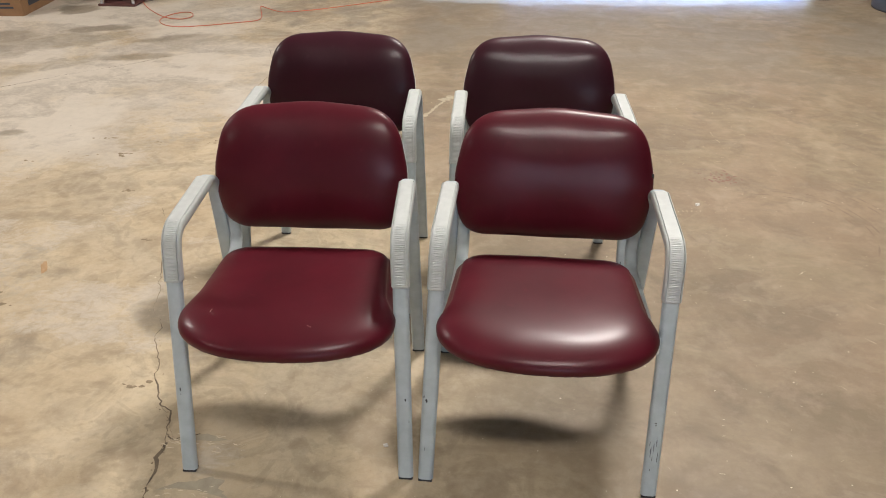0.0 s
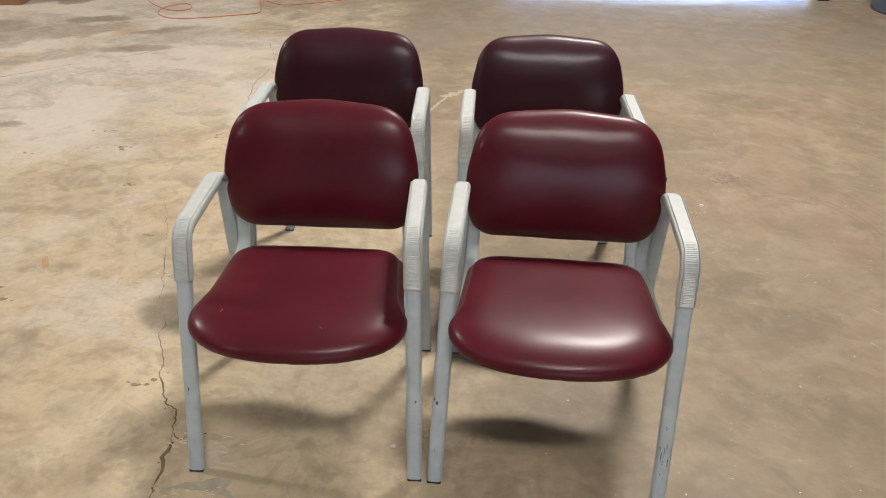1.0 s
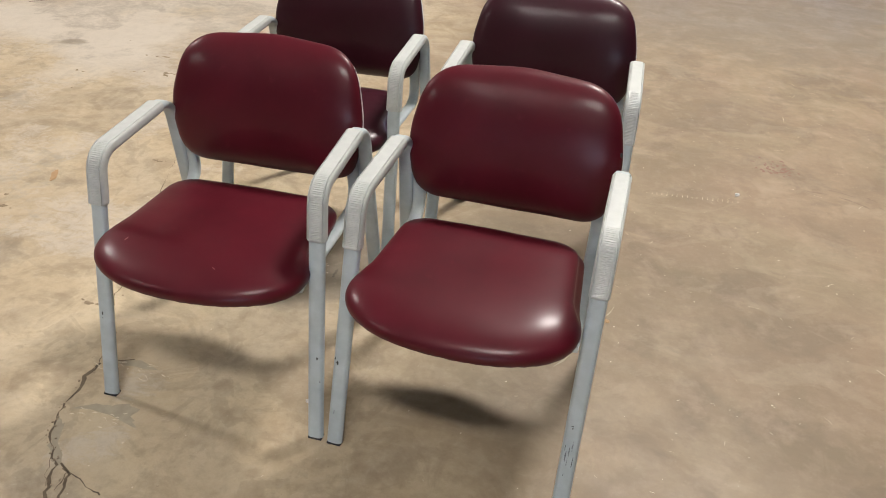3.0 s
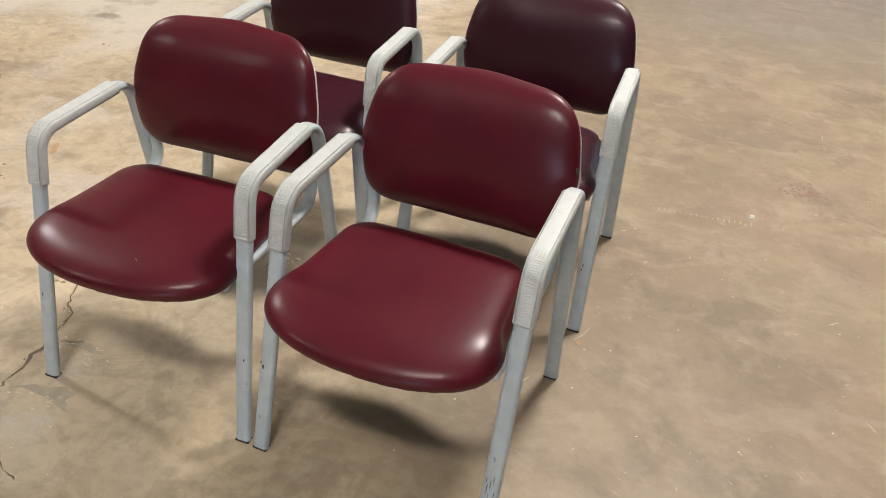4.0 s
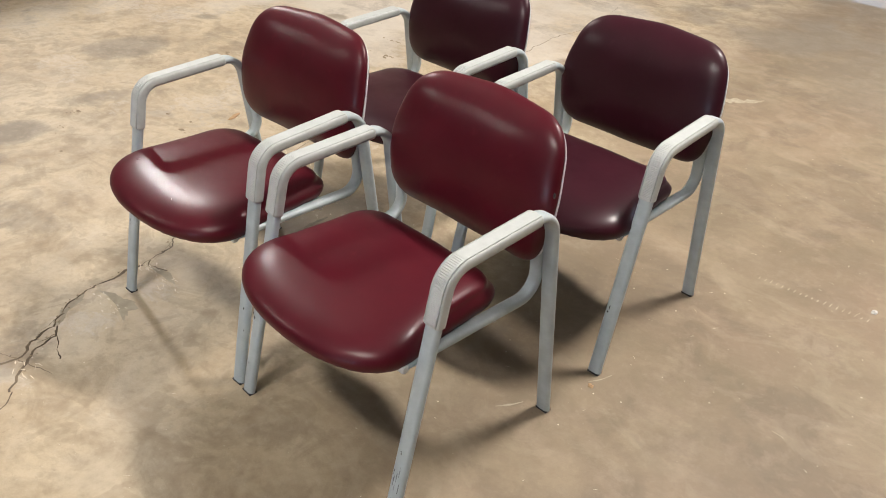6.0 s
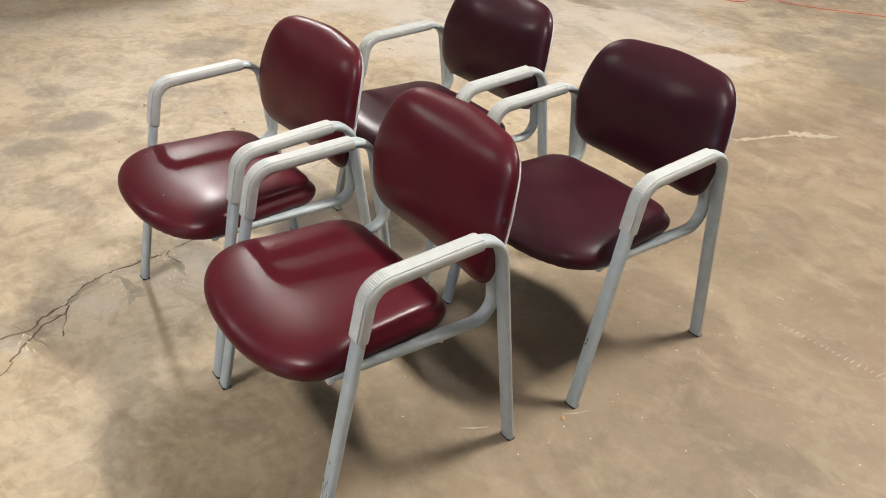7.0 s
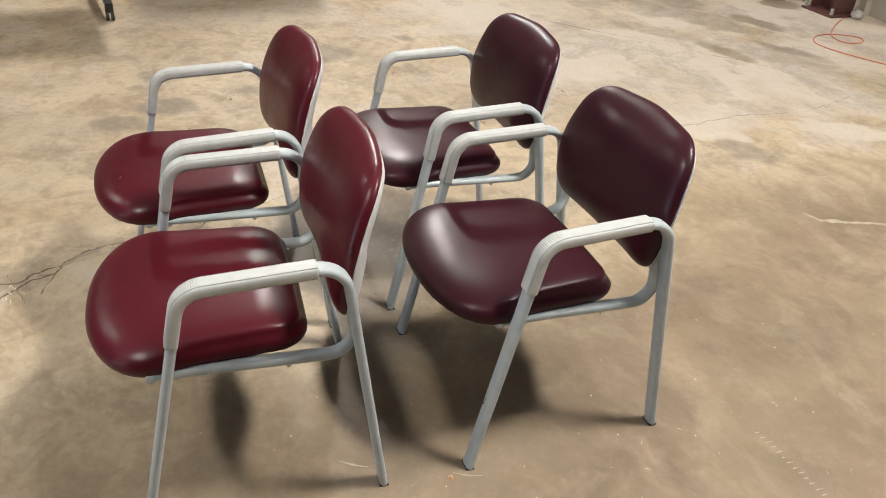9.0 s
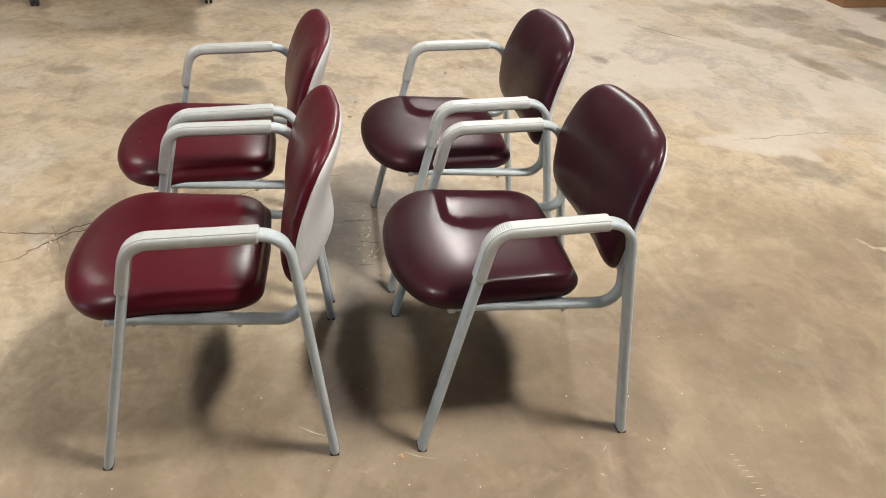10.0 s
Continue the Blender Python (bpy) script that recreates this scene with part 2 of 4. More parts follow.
def fillet(corners, step=0.008):
    """A path along corners (u, v, radius) with the corners rounded; points about step apart."""
    pts = [Vector(c[:2]) for c in corners]
    out = [pts[0]]
    for i in range(1, len(pts) - 1):
        p, a, b = pts[i], (pts[i - 1] - pts[i]).normalized(), (pts[i + 1] - pts[i]).normalized()
        ang = a.angle(b)
        r = corners[i][2]
        d = r / math.tan(ang / 2)
        centre = p + (a + b).normalized() * (r / math.sin(ang / 2))
        s, e = p + a * d - centre, p + b * d - centre
        sweep = math.atan2(s.x * e.y - s.y * e.x, s.dot(e))
        n = max(4, int(abs(sweep) * r / step))
        for k in range(n + 1):
            q = sweep * k / n
            out.append(centre + Vector((s.x * math.cos(q) - s.y * math.sin(q), s.x * math.sin(q) + s.y * math.cos(q))))
    out.append(pts[-1])
    return out


def resample(path, step):
    lengths = [0.0]
    for a, b in zip(path, path[1:]):
        lengths.append(lengths[-1] + (b - a).length)
    n = max(2, round(lengths[-1] / step))
    out, k = [], 0
    for i in range(n + 1):
        s = lengths[-1] * i / n
        while k < len(path) - 2 and lengths[k + 1] < s:
            k += 1
        f = (s - lengths[k]) / max(lengths[k + 1] - lengths[k], 1e-9)
        out.append((s, path[k].lerp(path[k + 1], min(max(f, 0), 1))))
    return out


def sweep(path, across, section):
    """Rings of section(s) = [(across, outward)] along a path in depth and height; across(y, z) sets its x. Outward is to the path's left."""
    rings = []
    for i, (s, p) in enumerate(path):
        a, b = path[max(i - 1, 0)][1], path[min(i + 1, len(path) - 1)][1]
        d = (b - a).normalized()
        nrm = Vector((-d.y, d.x))
        rings.append([Vector((across(p.x, p.y) + u, p.x + nrm.x * v, p.y + nrm.y * v)) for u, v in section(s)])
    return rings


def stadium(w, t, n=8):
    """A flat tube's section: w wide, t thick, round ends with slightly flattened faces."""
    out = []
    r = t / 2
    for side in (1, -1):
        for k in range(n + 1):
            q = -math.pi / 2 + math.pi * k / n
            out.append((side * (w / 2 - r + r * math.cos(q)), side * r * math.sin(q)))
    return out


def round_poly(corners, n=96):
    """A closed outline with rounded corners (u, v, radius), n points evenly spread."""
    pts = [Vector(c[:2]) for c in corners]
    path = []
    for i, p in enumerate(pts):
        a, b = pts[i - 1] - p, pts[(i + 1) % len(pts)] - p
        ang = a.angle(b)
        d = min(corners[i][2] / math.tan(ang / 2), 0.48 * a.length, 0.48 * b.length)
        s, e = p + a.normalized() * d, p + b.normalized() * d
        for k in range(17):
            f = k / 16
            path.append(s * (1 - f) ** 2 + p * 2 * f * (1 - f) + e * f ** 2)
    path.append(path[0].copy())
    return [q for _, q in even(path, n)]


def even(path, n):
    total = sum((b - a).length for a, b in zip(path, path[1:]))
    return resample(path, total / n)[:n]


def pad(outline, place, high, square, low):
    """A stuffed pad on an outline. place(u, v, h) sets a point; h runs from -low at the back to high in front. The
    higher square is, the flatter the face and the tighter its edge."""
    centre = sum(outline, Vector((0, 0))) / len(outline)
    reach = min((p - centre).length for p in outline)
    levels = [(0.85 * reach, -low), (0.4 * reach, -low), (0.02, -low), (0.006, -low * 0.92), (0.0015, -low * 0.6)]
    for k in range(19):
        x = 1 - 0.97 * (k / 18) ** 1.9
        levels.append(((1 - x) * reach, high * (1 - x ** square) ** 0.5))
    rings = []
    for d, h in levels:
        ring = []
        for p in outline:
            q = centre + (p - centre) * (1 - d / reach)
            ring.append(place(q.x, q.y, h))
        rings.append(ring)
    return loft(bmesh.new(), rings)


# ---- the setting ----
X0, X1, Y0, Y1, HIGH = -16.0, 16.0, -14.0, 7.35, 7.0
DOOR0, DOOR1, DOORTOP = -2.528, 2.92, 4.2


def smooth_noise(x, y, seed):
    """Value noise on a unit grid, for arrays."""
    rng = np.random.RandomState(seed)
    table = rng.rand(256, 256)
    xi, yi = np.floor(x).astype(int), np.floor(y).astype(int)
    fx, fy = x - xi, y - yi
    fx, fy = fx * fx * (3 - 2 * fx), fy * fy * (3 - 2 * fy)
    g = lambda a, b: table[a % 256, b % 256]
    top = g(xi, yi) * (1 - fx) + g(xi + 1, yi) * fx
    low = g(xi, yi + 1) * (1 - fx) + g(xi + 1, yi + 1) * fx
    return top * (1 - fy) + low * fy


def layered(x, y, scale, seed, octaves=5):
    total, size = 0.0, 0.5
    for k in range(octaves):
        total = total + size * smooth_noise(x * scale * 2 ** k + 31.7 * k, y * scale * 2 ** k + 17.3 * k, seed + k)
        size *= 0.5
    return total


def step(v, a, b):
    f = np.clip((v - a) / (b - a), 0, 1)
    return f * f * (3 - 2 * f)


def blots(x, y, rows, seed, ragged=0.55, edge=0.35):
    """Stains and painted shade with a ragged rim: rows of x, y, half length, half width, turn in degrees, strength."""
    out = np.zeros_like(x)
    wob = layered(x, y, 5.0, seed) - 0.5
    for cx, cy, a, b, turn, power in rows:
        c, s = math.cos(radians(turn)), math.sin(radians(turn))
        u, v = (x - cx) * c + (y - cy) * s, (y - cy) * c - (x - cx) * s
        r = np.sqrt((u / a) ** 2 + (v / b) ** 2) + wob * 2 * ragged
        out = np.maximum(out, power * (1 - step(r, 1 - edge, 1 + edge)))
    return out


def floor_slab():
    """The slab: a fine sheet where the camera passes near, coarse beyond."""
    xs = np.unique(np.concatenate([np.linspace(X0, -4.2, 30), np.arange(-4.2, 3.6, 0.03), np.linspace(3.6, X1, 30)]))
    ys = np.unique(np.concatenate([np.linspace(Y0, 0.2, 40), np.arange(0.2, Y1 + 0.1, 0.03)]))
    gx, gy = np.meshgrid(xs, ys)
    x, y = gx.ravel(), gy.ravel()
    big, mid = layered(x, y, 0.7, 3), layered(x, y, 2.3, 20)
    # brown, rubbed traffic side to the east and in front of the big door
    brown = step(x + 0.7 * (big - 0.5) + np.minimum(0.45 * (y - 2), 0.75), -0.25, 0.55)
    # pale, blotched north-west side
    nw = step(-x + 0.5 * (mid - 0.5), 0.85, 1.45) * step(y + 0.8 * (big - 0.5), 2.4, 4.0)
    bloom = nw * (0.32 + 0.36 * step(mid, 0.36, 0.62))
    bloom = np.maximum(bloom, 0.30 * step(-x, 0.2, 1.0) * step(mid, 0.40, 0.62))
    stain = 0.27 * nw * step(1 - layered(x, 1.6 * y, 1.5, 40), 0.54, 0.62)
    stain = np.maximum(stain, 0.26 * step(-x, 0.6, 1.2) * step(layered(x, y, 4.0, 60), 0.56, 0.70))
    # grey-brown north end, deepened in colour for its dimmer, cooler light
    stain = np.maximum(stain, 0.42 * step(y, 3.8, 5.6) * step(x, -1.0, 0.5) * step(big, 0.3, 0.6))
    # rows of strength 0.75 and 0.78: grey floor, darkened further as chair shade
    grey = [(-3.33, 6.50, 0.17, 0.17, 0, 0.85), (-3.15, 5.45, 0.55, 0.24, 35, 0.41), (-2.75, 4.95, 0.40, 0.14, 40, 0.32),
            (-2.05, 5.55, 0.50, 0.24, 20, 0.34), (-1.53, 5.78, 0.20, 0.12, 40, 0.36), (-2.67, 2.54, 0.24, 0.18, 70, 0.50), (-2.42, 3.76, 0.07, 0.04, 10, 0.55),
            (-2.10, 2.18, 0.22, 0.10, 80, 0.36), (-1.25, 1.45, 0.20, 0.10, 30, 0.34),
            (-0.62, 1.05, 0.10, 0.16, 0, 0.34), (-1.35, 1.95, 0.12, 0.07, 0, 0.30), (-0.80, 2.10, 0.28, 0.14, 80, 0.34), (-0.42, 2.13, 0.50, 0.13, 5, 0.75),
            (-2.40, 1.66, 0.13, 0.09, 50, 0.40), (-1.83, 1.43, 0.10, 0.065, 85, 0.55), (-2.00, 1.67, 0.12, 0.09, 80, 0.56), (-2.21, 0.84, 0.11, 0.075, 85, 0.46),
            (-0.50, 2.20, 0.44, 0.17, 2, 0.78), (-0.95, 4.25, 0.18, 0.11, 20, 0.46),
            (-3.45, 5.60, 0.24, 0.18, 20, 0.52), (-2.93, 5.87, 0.24, 0.09, 15, 0.62), (-2.33, 5.16, 0.30, 0.06, 18, 0.45), (-2.30, 5.62, 0.24, 0.10, 30, 0.50), (-0.95, 4.27, 0.16, 0.10, 30, 0.50), (-2.88, 3.12, 0.08, 0.05, 40, 0.5)]
    pale = [(-0.60, 1.34, 0.15, 0.09, 40, 0.34), (-0.62, 1.55, 0.12, 0.10, 30, 0.30), (-0.58, 1.06, 0.16, 0.07, 10, 0.34), (-1.25, 4.15, 0.28, 0.14, 70, 0.50),
            (-1.10, 4.35, 0.10, 0.06, 0, 0.52), (-1.75, 6.05, 0.30, 0.16, 20, 0.43), (2.52, 5.75, 0.24, 0.10, 0, 0.17),
            (-3.3, 6.25, 0.4, 0.2, 30, 0.45), (-1.0, 2.72, 0.16, 0.05, 0, 0.31),
            (-0.89, 4.64, 0.08, 0.035, 40, 0.52),
            (-1.05, 4.97, 0.26, 0.09, 66, 0.50), (-2.20, 6.51, 0.22, 0.13, 40, 0.52), (-1.13, 4.89, 0.10, 0.05, 10, 0.50), (-1.55, 4.65, 0.35, 0.08, 60, 0.37)]
    stain = np.maximum(stain, blots(x, y, grey, 80, 0.8, 0.5))
    bloom = np.maximum(bloom * (1 - 0.7 * blots(x, y, grey, 80)), blots(x, y, pale, 90, 1.0, 0.55))
    # greyer strip with less bloom in front of the rolling door
    strip = step(x + 0.9 * (mid - 0.5), -2.15, -1.45) * step(y + 0.5 * (big - 0.5) + 0.15 * np.minimum(x + 1.3, 1.0), 5.25, 5.65)
    bloom = bloom * (1 - 0.75 * strip)
    stain = np.maximum(stain, (0.22 + 0.30 * step(layered(x, y, 3.0, 70), 0.40, 0.58)) * strip)
    cols = np.stack([np.clip(stain, 0, 1), np.clip(bloom, 0, 1), np.clip(brown, 0, 1), np.ones_like(x)], 1)
    nx, ny = len(xs), len(ys)
    i = np.arange(nx * ny).reshape(ny, nx)
    faces = np.stack([i[:-1, :-1], i[:-1, 1:], i[1:, 1:], i[1:, :-1]], -1).reshape(-1, 4)
    me = bpy.data.meshes.new("floor")
    me.from_pydata(np.stack([x, y, np.zeros_like(x)], 1).tolist(), [], faces.tolist())
    layer = me.color_attributes.new("wear", "FLOAT_COLOR", "POINT")
    layer.data.foreach_set("color", cols.ravel().astype(np.float32))
    me.materials.append(CONCRETE)
    return tagged(new("floor", me), "worn tan concrete slab with stains, pale bloom and cracks", "floor", kind="structure")


floor_slab()


def ribbed_wall(name, a, b, z0, z1, label):
    """A wall of trapezoid metal sheet from a to b on the plan; its inner face lies to the left."""
    a, b = Vector(a), Vector(b)
    d = (b - a).normalized()
    inward = Vector((-d.y, d.x))
    length = (b - a).length
    prof, s = [], 0.0
    while s < length - 1e-6:
        for u, v in ((0.0, 0.0), (0.13, 0.0), (0.155, 0.028), (0.205, 0.028), (0.23, 0.0)):
            if s + u < length:
                prof.append((s + u, v))
        s += 0.25
    prof.append((length, 0.0))
    bm = bmesh.new()
    ring = lambda z: [(*(a + d * u + inward * v), z) for u, v in prof] + [(*(b - inward * 0.12), z), (*(a - inward * 0.12), z)]
    loft(bm, [ring(z0), ring(z1)])
    ob = part(name, bm, SHEET, smooth=False)
    return tagged(ob, label, "wall", kind="structure")


ribbed_wall("wall_north_west", (-2.575, 7.02), (X0, 7.02), 0, HIGH, "beige ribbed metal wall sheet beside the rolling door")
ribbed_wall("wall_north_east", (X1, Y1), (DOOR1 + 0.1, Y1), 0, HIGH, "beige ribbed metal wall sheet beside the rolling door")
ribbed_wall("wall_north_head", (DOOR1 + 0.1, Y1), (DOOR0, Y1), DOORTOP, HIGH, "beige ribbed metal wall above the rolling door")
ribbed_wall("wall_west", (X0, 7.02), (X0, Y0), 0, HIGH, "beige ribbed metal side wall")
ribbed_wall("wall_south_west", (X0, Y0), (-0.3, Y0), 0, HIGH, "beige ribbed metal end wall")
ribbed_wall("wall_south_east", (4.5, Y0), (X1, Y0), 0, HIGH, "beige ribbed metal end wall")
ribbed_wall("wall_south_head", (-0.3, Y0), (4.5, Y0), 4.2, HIGH, "beige ribbed metal wall above the doorway")
ribbed_wall("wall_east", (X1, Y0), (X1, Y1), 0, HIGH, "beige ribbed metal side wall")
# roof out of view, its colour set dark to hold down the fill light
tagged(part("ceiling", box(bmesh.new(), (X0 - 0.2, Y0 - 0.2, HIGH), (X1 + 0.2, Y1 + 0.2, HIGH + 0.1)), ROOF, smooth=False),
       "unseen sheet roof, kept dark to limit bounce light", "ceiling", kind="structure")
tagged(part("ground", box(bmesh.new(), (-150, Y1 + 0.12, -0.2), (150, 300, -0.004)), YARD, smooth=False),
       "outdoor concrete yard beyond the door", "ground", kind="structure")


def rolling_door():
    """A grey slatted door, let down to just above the floor at its eastern end."""
    ob = thing("door_1", "closed grey slatted metal rolling door, daylight under its edge", "door", Matrix.Translation((0, Y1 + 0.05, 0)), kind="structure")
    gap = lambda x: 0.008 + 0.085 * min(max((x + 0.35) / 0.9, 0), 1) + 0.016 * noise.noise(Vector((x * 2.3, 0, 0)))
    n = 60
    xs = [DOOR0 + (DOOR1 - DOOR0) * i / n for i in range(n + 1)]
    ring = lambda x: [(x, -0.02, gap(x)), (x, 0.03, gap(x)), (x, 0.03, 0.16), (x, -0.02, 0.16)]
    part("bottom_rail", loft(bmesh.new(), [ring(x) for x in xs]), DOORGREY, ob, "grey bottom rail with a worn rubber lip", False)
    for k in range(16):
        z = 0.163 + k * 0.25
        ringz = lambda x: [(x, -0.01, z), (x, -0.022, z + 0.06), (x, -0.022, z + 0.18), (x, -0.01, z + 0.245), (x, 0.01, z + 0.245), (x, 0.01, z)]
        part("slat", loft(bmesh.new(), [ringz(DOOR0), ringz(DOOR1)]), DOORGREY, ob, "", False)


rolling_door()
for mat, lo, hi, label in ((BROWN, (-2.576, 6.990), (-2.528, 7.055), "brown steel door jamb beside the rolling door"),
                           (BLACK, (DOOR1, Y1 - 0.05), (DOOR1 + 0.1, Y1 + 0.10), "dark steel door track beside the rolling door")):
    jamb = box(bmesh.new(), (*lo, 0.0), (*hi, DOORTOP), 0.006)
    tagged(part("door_jamb", jamb, mat), label, "door jamb", kind="structure")
tagged(part("wall_north_return", box(bmesh.new(), (-2.572, 7.058, 0), (-2.532, Y1 + 0.10, HIGH)), SHEET, smooth=False),
       "beige metal wall return between the door jamb and the rolling door", "wall", kind="structure")

# ---- the chairs ----
FRAME = [(-0.272, 0.004, 0), (-0.141, 0.632, 0.055), (0.176, 0.647, 0.065), (0.268, 0.004, 0)]


def spread(side, y, z, lean):
    """Where a side frame stands across the chair: it closes in towards the arms and the rear. lean: how far a racked frame has gone over."""
    return side * (0.2785 - 0.0102 * y - 0.0155 * z) + lean * z


def side_frame(side, chair, lean):
    """One bent flat tube: front leg, arm and rear leg, with its arm sleeve and two glides."""
    path = fillet(FRAME)
    tube = stadium(0.039, 0.0205)
    bm = loft(bmesh.new(), sweep(resample(path, 0.010), lambda y, z: spread(side, y, z, lean), lambda s: tube))
    part("side_frame", bm, PAINT, chair, "bent grey enamelled flat steel tube")
    for y in (FRAME[0][0], FRAME[3][0]):
        x = spread(side, y, 0, lean)
        tip = box(bmesh.new(), (x - 0.0180, y - 0.0112, 0.0), (x + 0.0180, y + 0.0112, 0.006), 0.002)
        part("glide", tip, RUBBER, chair, "black rubber foot")
    arm_sleeve(side, chair, path, lean)


def arm_sleeve(side, chair, path, lean):
    """The moulded sleeve from the front leg over the bend and along the arm, ribbed on the bend."""
    pts = resample(path, 0.0020)
    start = next(s for s, p in pts if p.y > 0.512)
    end = next(s for s, p in pts if p.x > 0.118)
    bend0, bend1 = start + 0.007, next(s for s, p in pts if p.x > -0.106)
    cut = [(s, p) for s, p in pts if start <= s <= end]
    odd = {s for s, p in cut[::2]}

    def section(s):
        lip = min(1.0, 0.90 + 0.10 * min(s - start, end - s) / 0.003)
        rib = -0.0015 if bend0 < s < bend1 and s in odd else 0.0
        half = [(0.0, 0.0172 + rib), (0.0080, 0.0172 + rib), (0.0150, 0.0168 + rib), (0.0160, 0.0166), (0.0167, 0.0112), (0.0179, 0.0112), (0.0186, 0.0157),
                (0.0205, 0.0146), (0.0226, 0.0110), (0.0232, 0.0050), (0.0232, -0.0040), (0.0224, -0.0090), (0.0195, -0.0120), (0.0120, -0.0128)]
        ring = half + [(0.0, -0.0129)] + [(-u, v) for u, v in half[:0:-1]]
        return [(u * lip * 0.96, v * lip * 0.90) for u, v in ring]

    part("armrest", loft(bmesh.new(), sweep(cut, lambda y, z: spread(side, y, z, lean), section)), PLASTIC, chair, "pale grey ribbed plastic arm sleeve")


def seat_rail(side, chair, lean):
    """The flat tube that carries the seat and turns up along the rear leg to the back."""
    path = fillet([(-0.212, 0.414, 0), (0.207, 0.394, 0.052), (0.186, 0.58, 0)])
    tube = stadium(0.034, 0.019)
    x = spread(side, -0.2, 0.42, lean) - side * 0.0372
    inside = lambda y, z: spread(side, y, z, lean) - side * 0.0372
    part("seat_rail", loft(bmesh.new(), sweep(resample(path, 0.010), inside, lambda s: tube)), PAINT, chair, "grey tube turned up behind the seat")
    cap = box(bmesh.new(), (x - 0.0165, -0.226, 0.401), (x + 0.0165, -0.208, 0.421), 0.005)
    part("end_cap", cap, SHELL, chair, "white plastic tube cap")
    for y, z in ((-0.165, 0.399), (0.06, 0.389)):
        bm = bmesh.new()
        bmesh.ops.create_cone(bm, cap_ends=True, segments=10, radius1=0.006, radius2=0.005, depth=0.012, matrix=pose(x, y, z))
        part("bolt", bm, STEEL, chair, "zinc bolt")


def seat_outline():
    """Bowed in front, widest at the front corners, nipped in beside the legs, closing in to rounded rear corners."""
    half = []
    for k in range(25):
        q = math.pi / 2 * k / 24
        half.append(Vector((0.260 * math.sin(q) ** 0.90, -0.203 - 0.145 * math.cos(q) ** 0.90)))
    half += [Vector((0.2585, -0.185)), Vector((0.2535, -0.163)), Vector((0.2480, -0.140))]
    rear = fillet([(0.2450, -0.115, 0), (0.228, 0.112, 0.070), (0.0, 0.120, 0)])
    half += rear
    path = half + [Vector((-p.x, p.y)) for p in half[-2::-1]]
    return [q for _, q in even(path, 120)]


SEAT = seat_outline()
SEAT_LOW = 0.409


def seat_top(v):
    """The height of the seat's upper face: level at the rear, falling away to the front edge."""
    return 0.4835 - 0.34 * max(0.0, -v - 0.075) ** 2 - 0.10 * max(0.0, v - 0.02)


def seat_pad():
    """The stuffed seat: a domed face, a tight roll at its rim, and the vinyl drawn under in small tucks."""
    centre = Vector((0.0, -0.105))
    levels = [(0.80, 0.0), (0.40, 0.0), (0.08, 0.0), (0.045, 0.01), (0.022, 0.08), (0.009, 0.18), (0.002, 0.29)]
    for k in range(22):
        x = 1 - 0.97 * (k / 21) ** 1.9
        levels.append((1 - x, 0.38 + 0.62 * (1 - x ** 7.5) ** 0.52))
    rings = []
    for inset, f in levels:
        ring = []
        for p in SEAT:
            beside = min(max((p.y + 0.20) / 0.06, 0.0), 1.0)
            fold = 0.042 * beside * math.exp(-((f - 0.60) / 0.14) ** 2) if inset < 0.2 else 0.0
            tuck = 0.0035 * noise.noise(Vector((p.x * 70, p.y * 70, 0))) if f < 0.1 else 0.0
            q = centre + (p - centre) * (1 - inset - tuck - fold)
            dip = 0.004 * math.exp(-(q.x / 0.14) ** 2 - ((q.y + 0.05) / 0.13) ** 2)
            soft = 0.0014 * noise.noise(Vector((q.x * 9, q.y * 9, f)))
            z = SEAT_LOW + (seat_top(q.y) - dip + soft - SEAT_LOW) * f + tuck * 0.4
            ring.append((q.x, q.y, z))
        rings.append(ring)
    return loft(bmesh.new(), rings)


BACK = round_poly([(0.0, -0.180, 0.8), (0.240, -0.172, 0.085), (0.268, -0.02, 0.3), (0.228, 0.160, 0.125), (0.0, 0.178, 0.5),
                   (-0.228, 0.160, 0.125), (-0.268, -0.02, 0.3), (-0.240, -0.172, 0.085)])


def on_back(u, w, h, ahead=0.0, over=0.0):
    lean = radians(13)
    bow = 0.036 * (u / 0.26) ** 2 - 0.017 * (w / 0.18) ** 2
    f = h + bow
    return Vector((u + over, 0.240 - ahead + w * math.sin(lean) - f * math.cos(lean), 0.641 + w * math.cos(lean) + f * math.sin(lean)))


def on_shell(u, w, h, ahead=0.0, over=0.0):
    hump = 0.036 * math.exp(-(u / 0.15) ** 2 - ((w + 0.10) / 0.085) ** 2) if h < -0.012 else 0.0
    return on_back(u, w, h - hump, ahead, over)


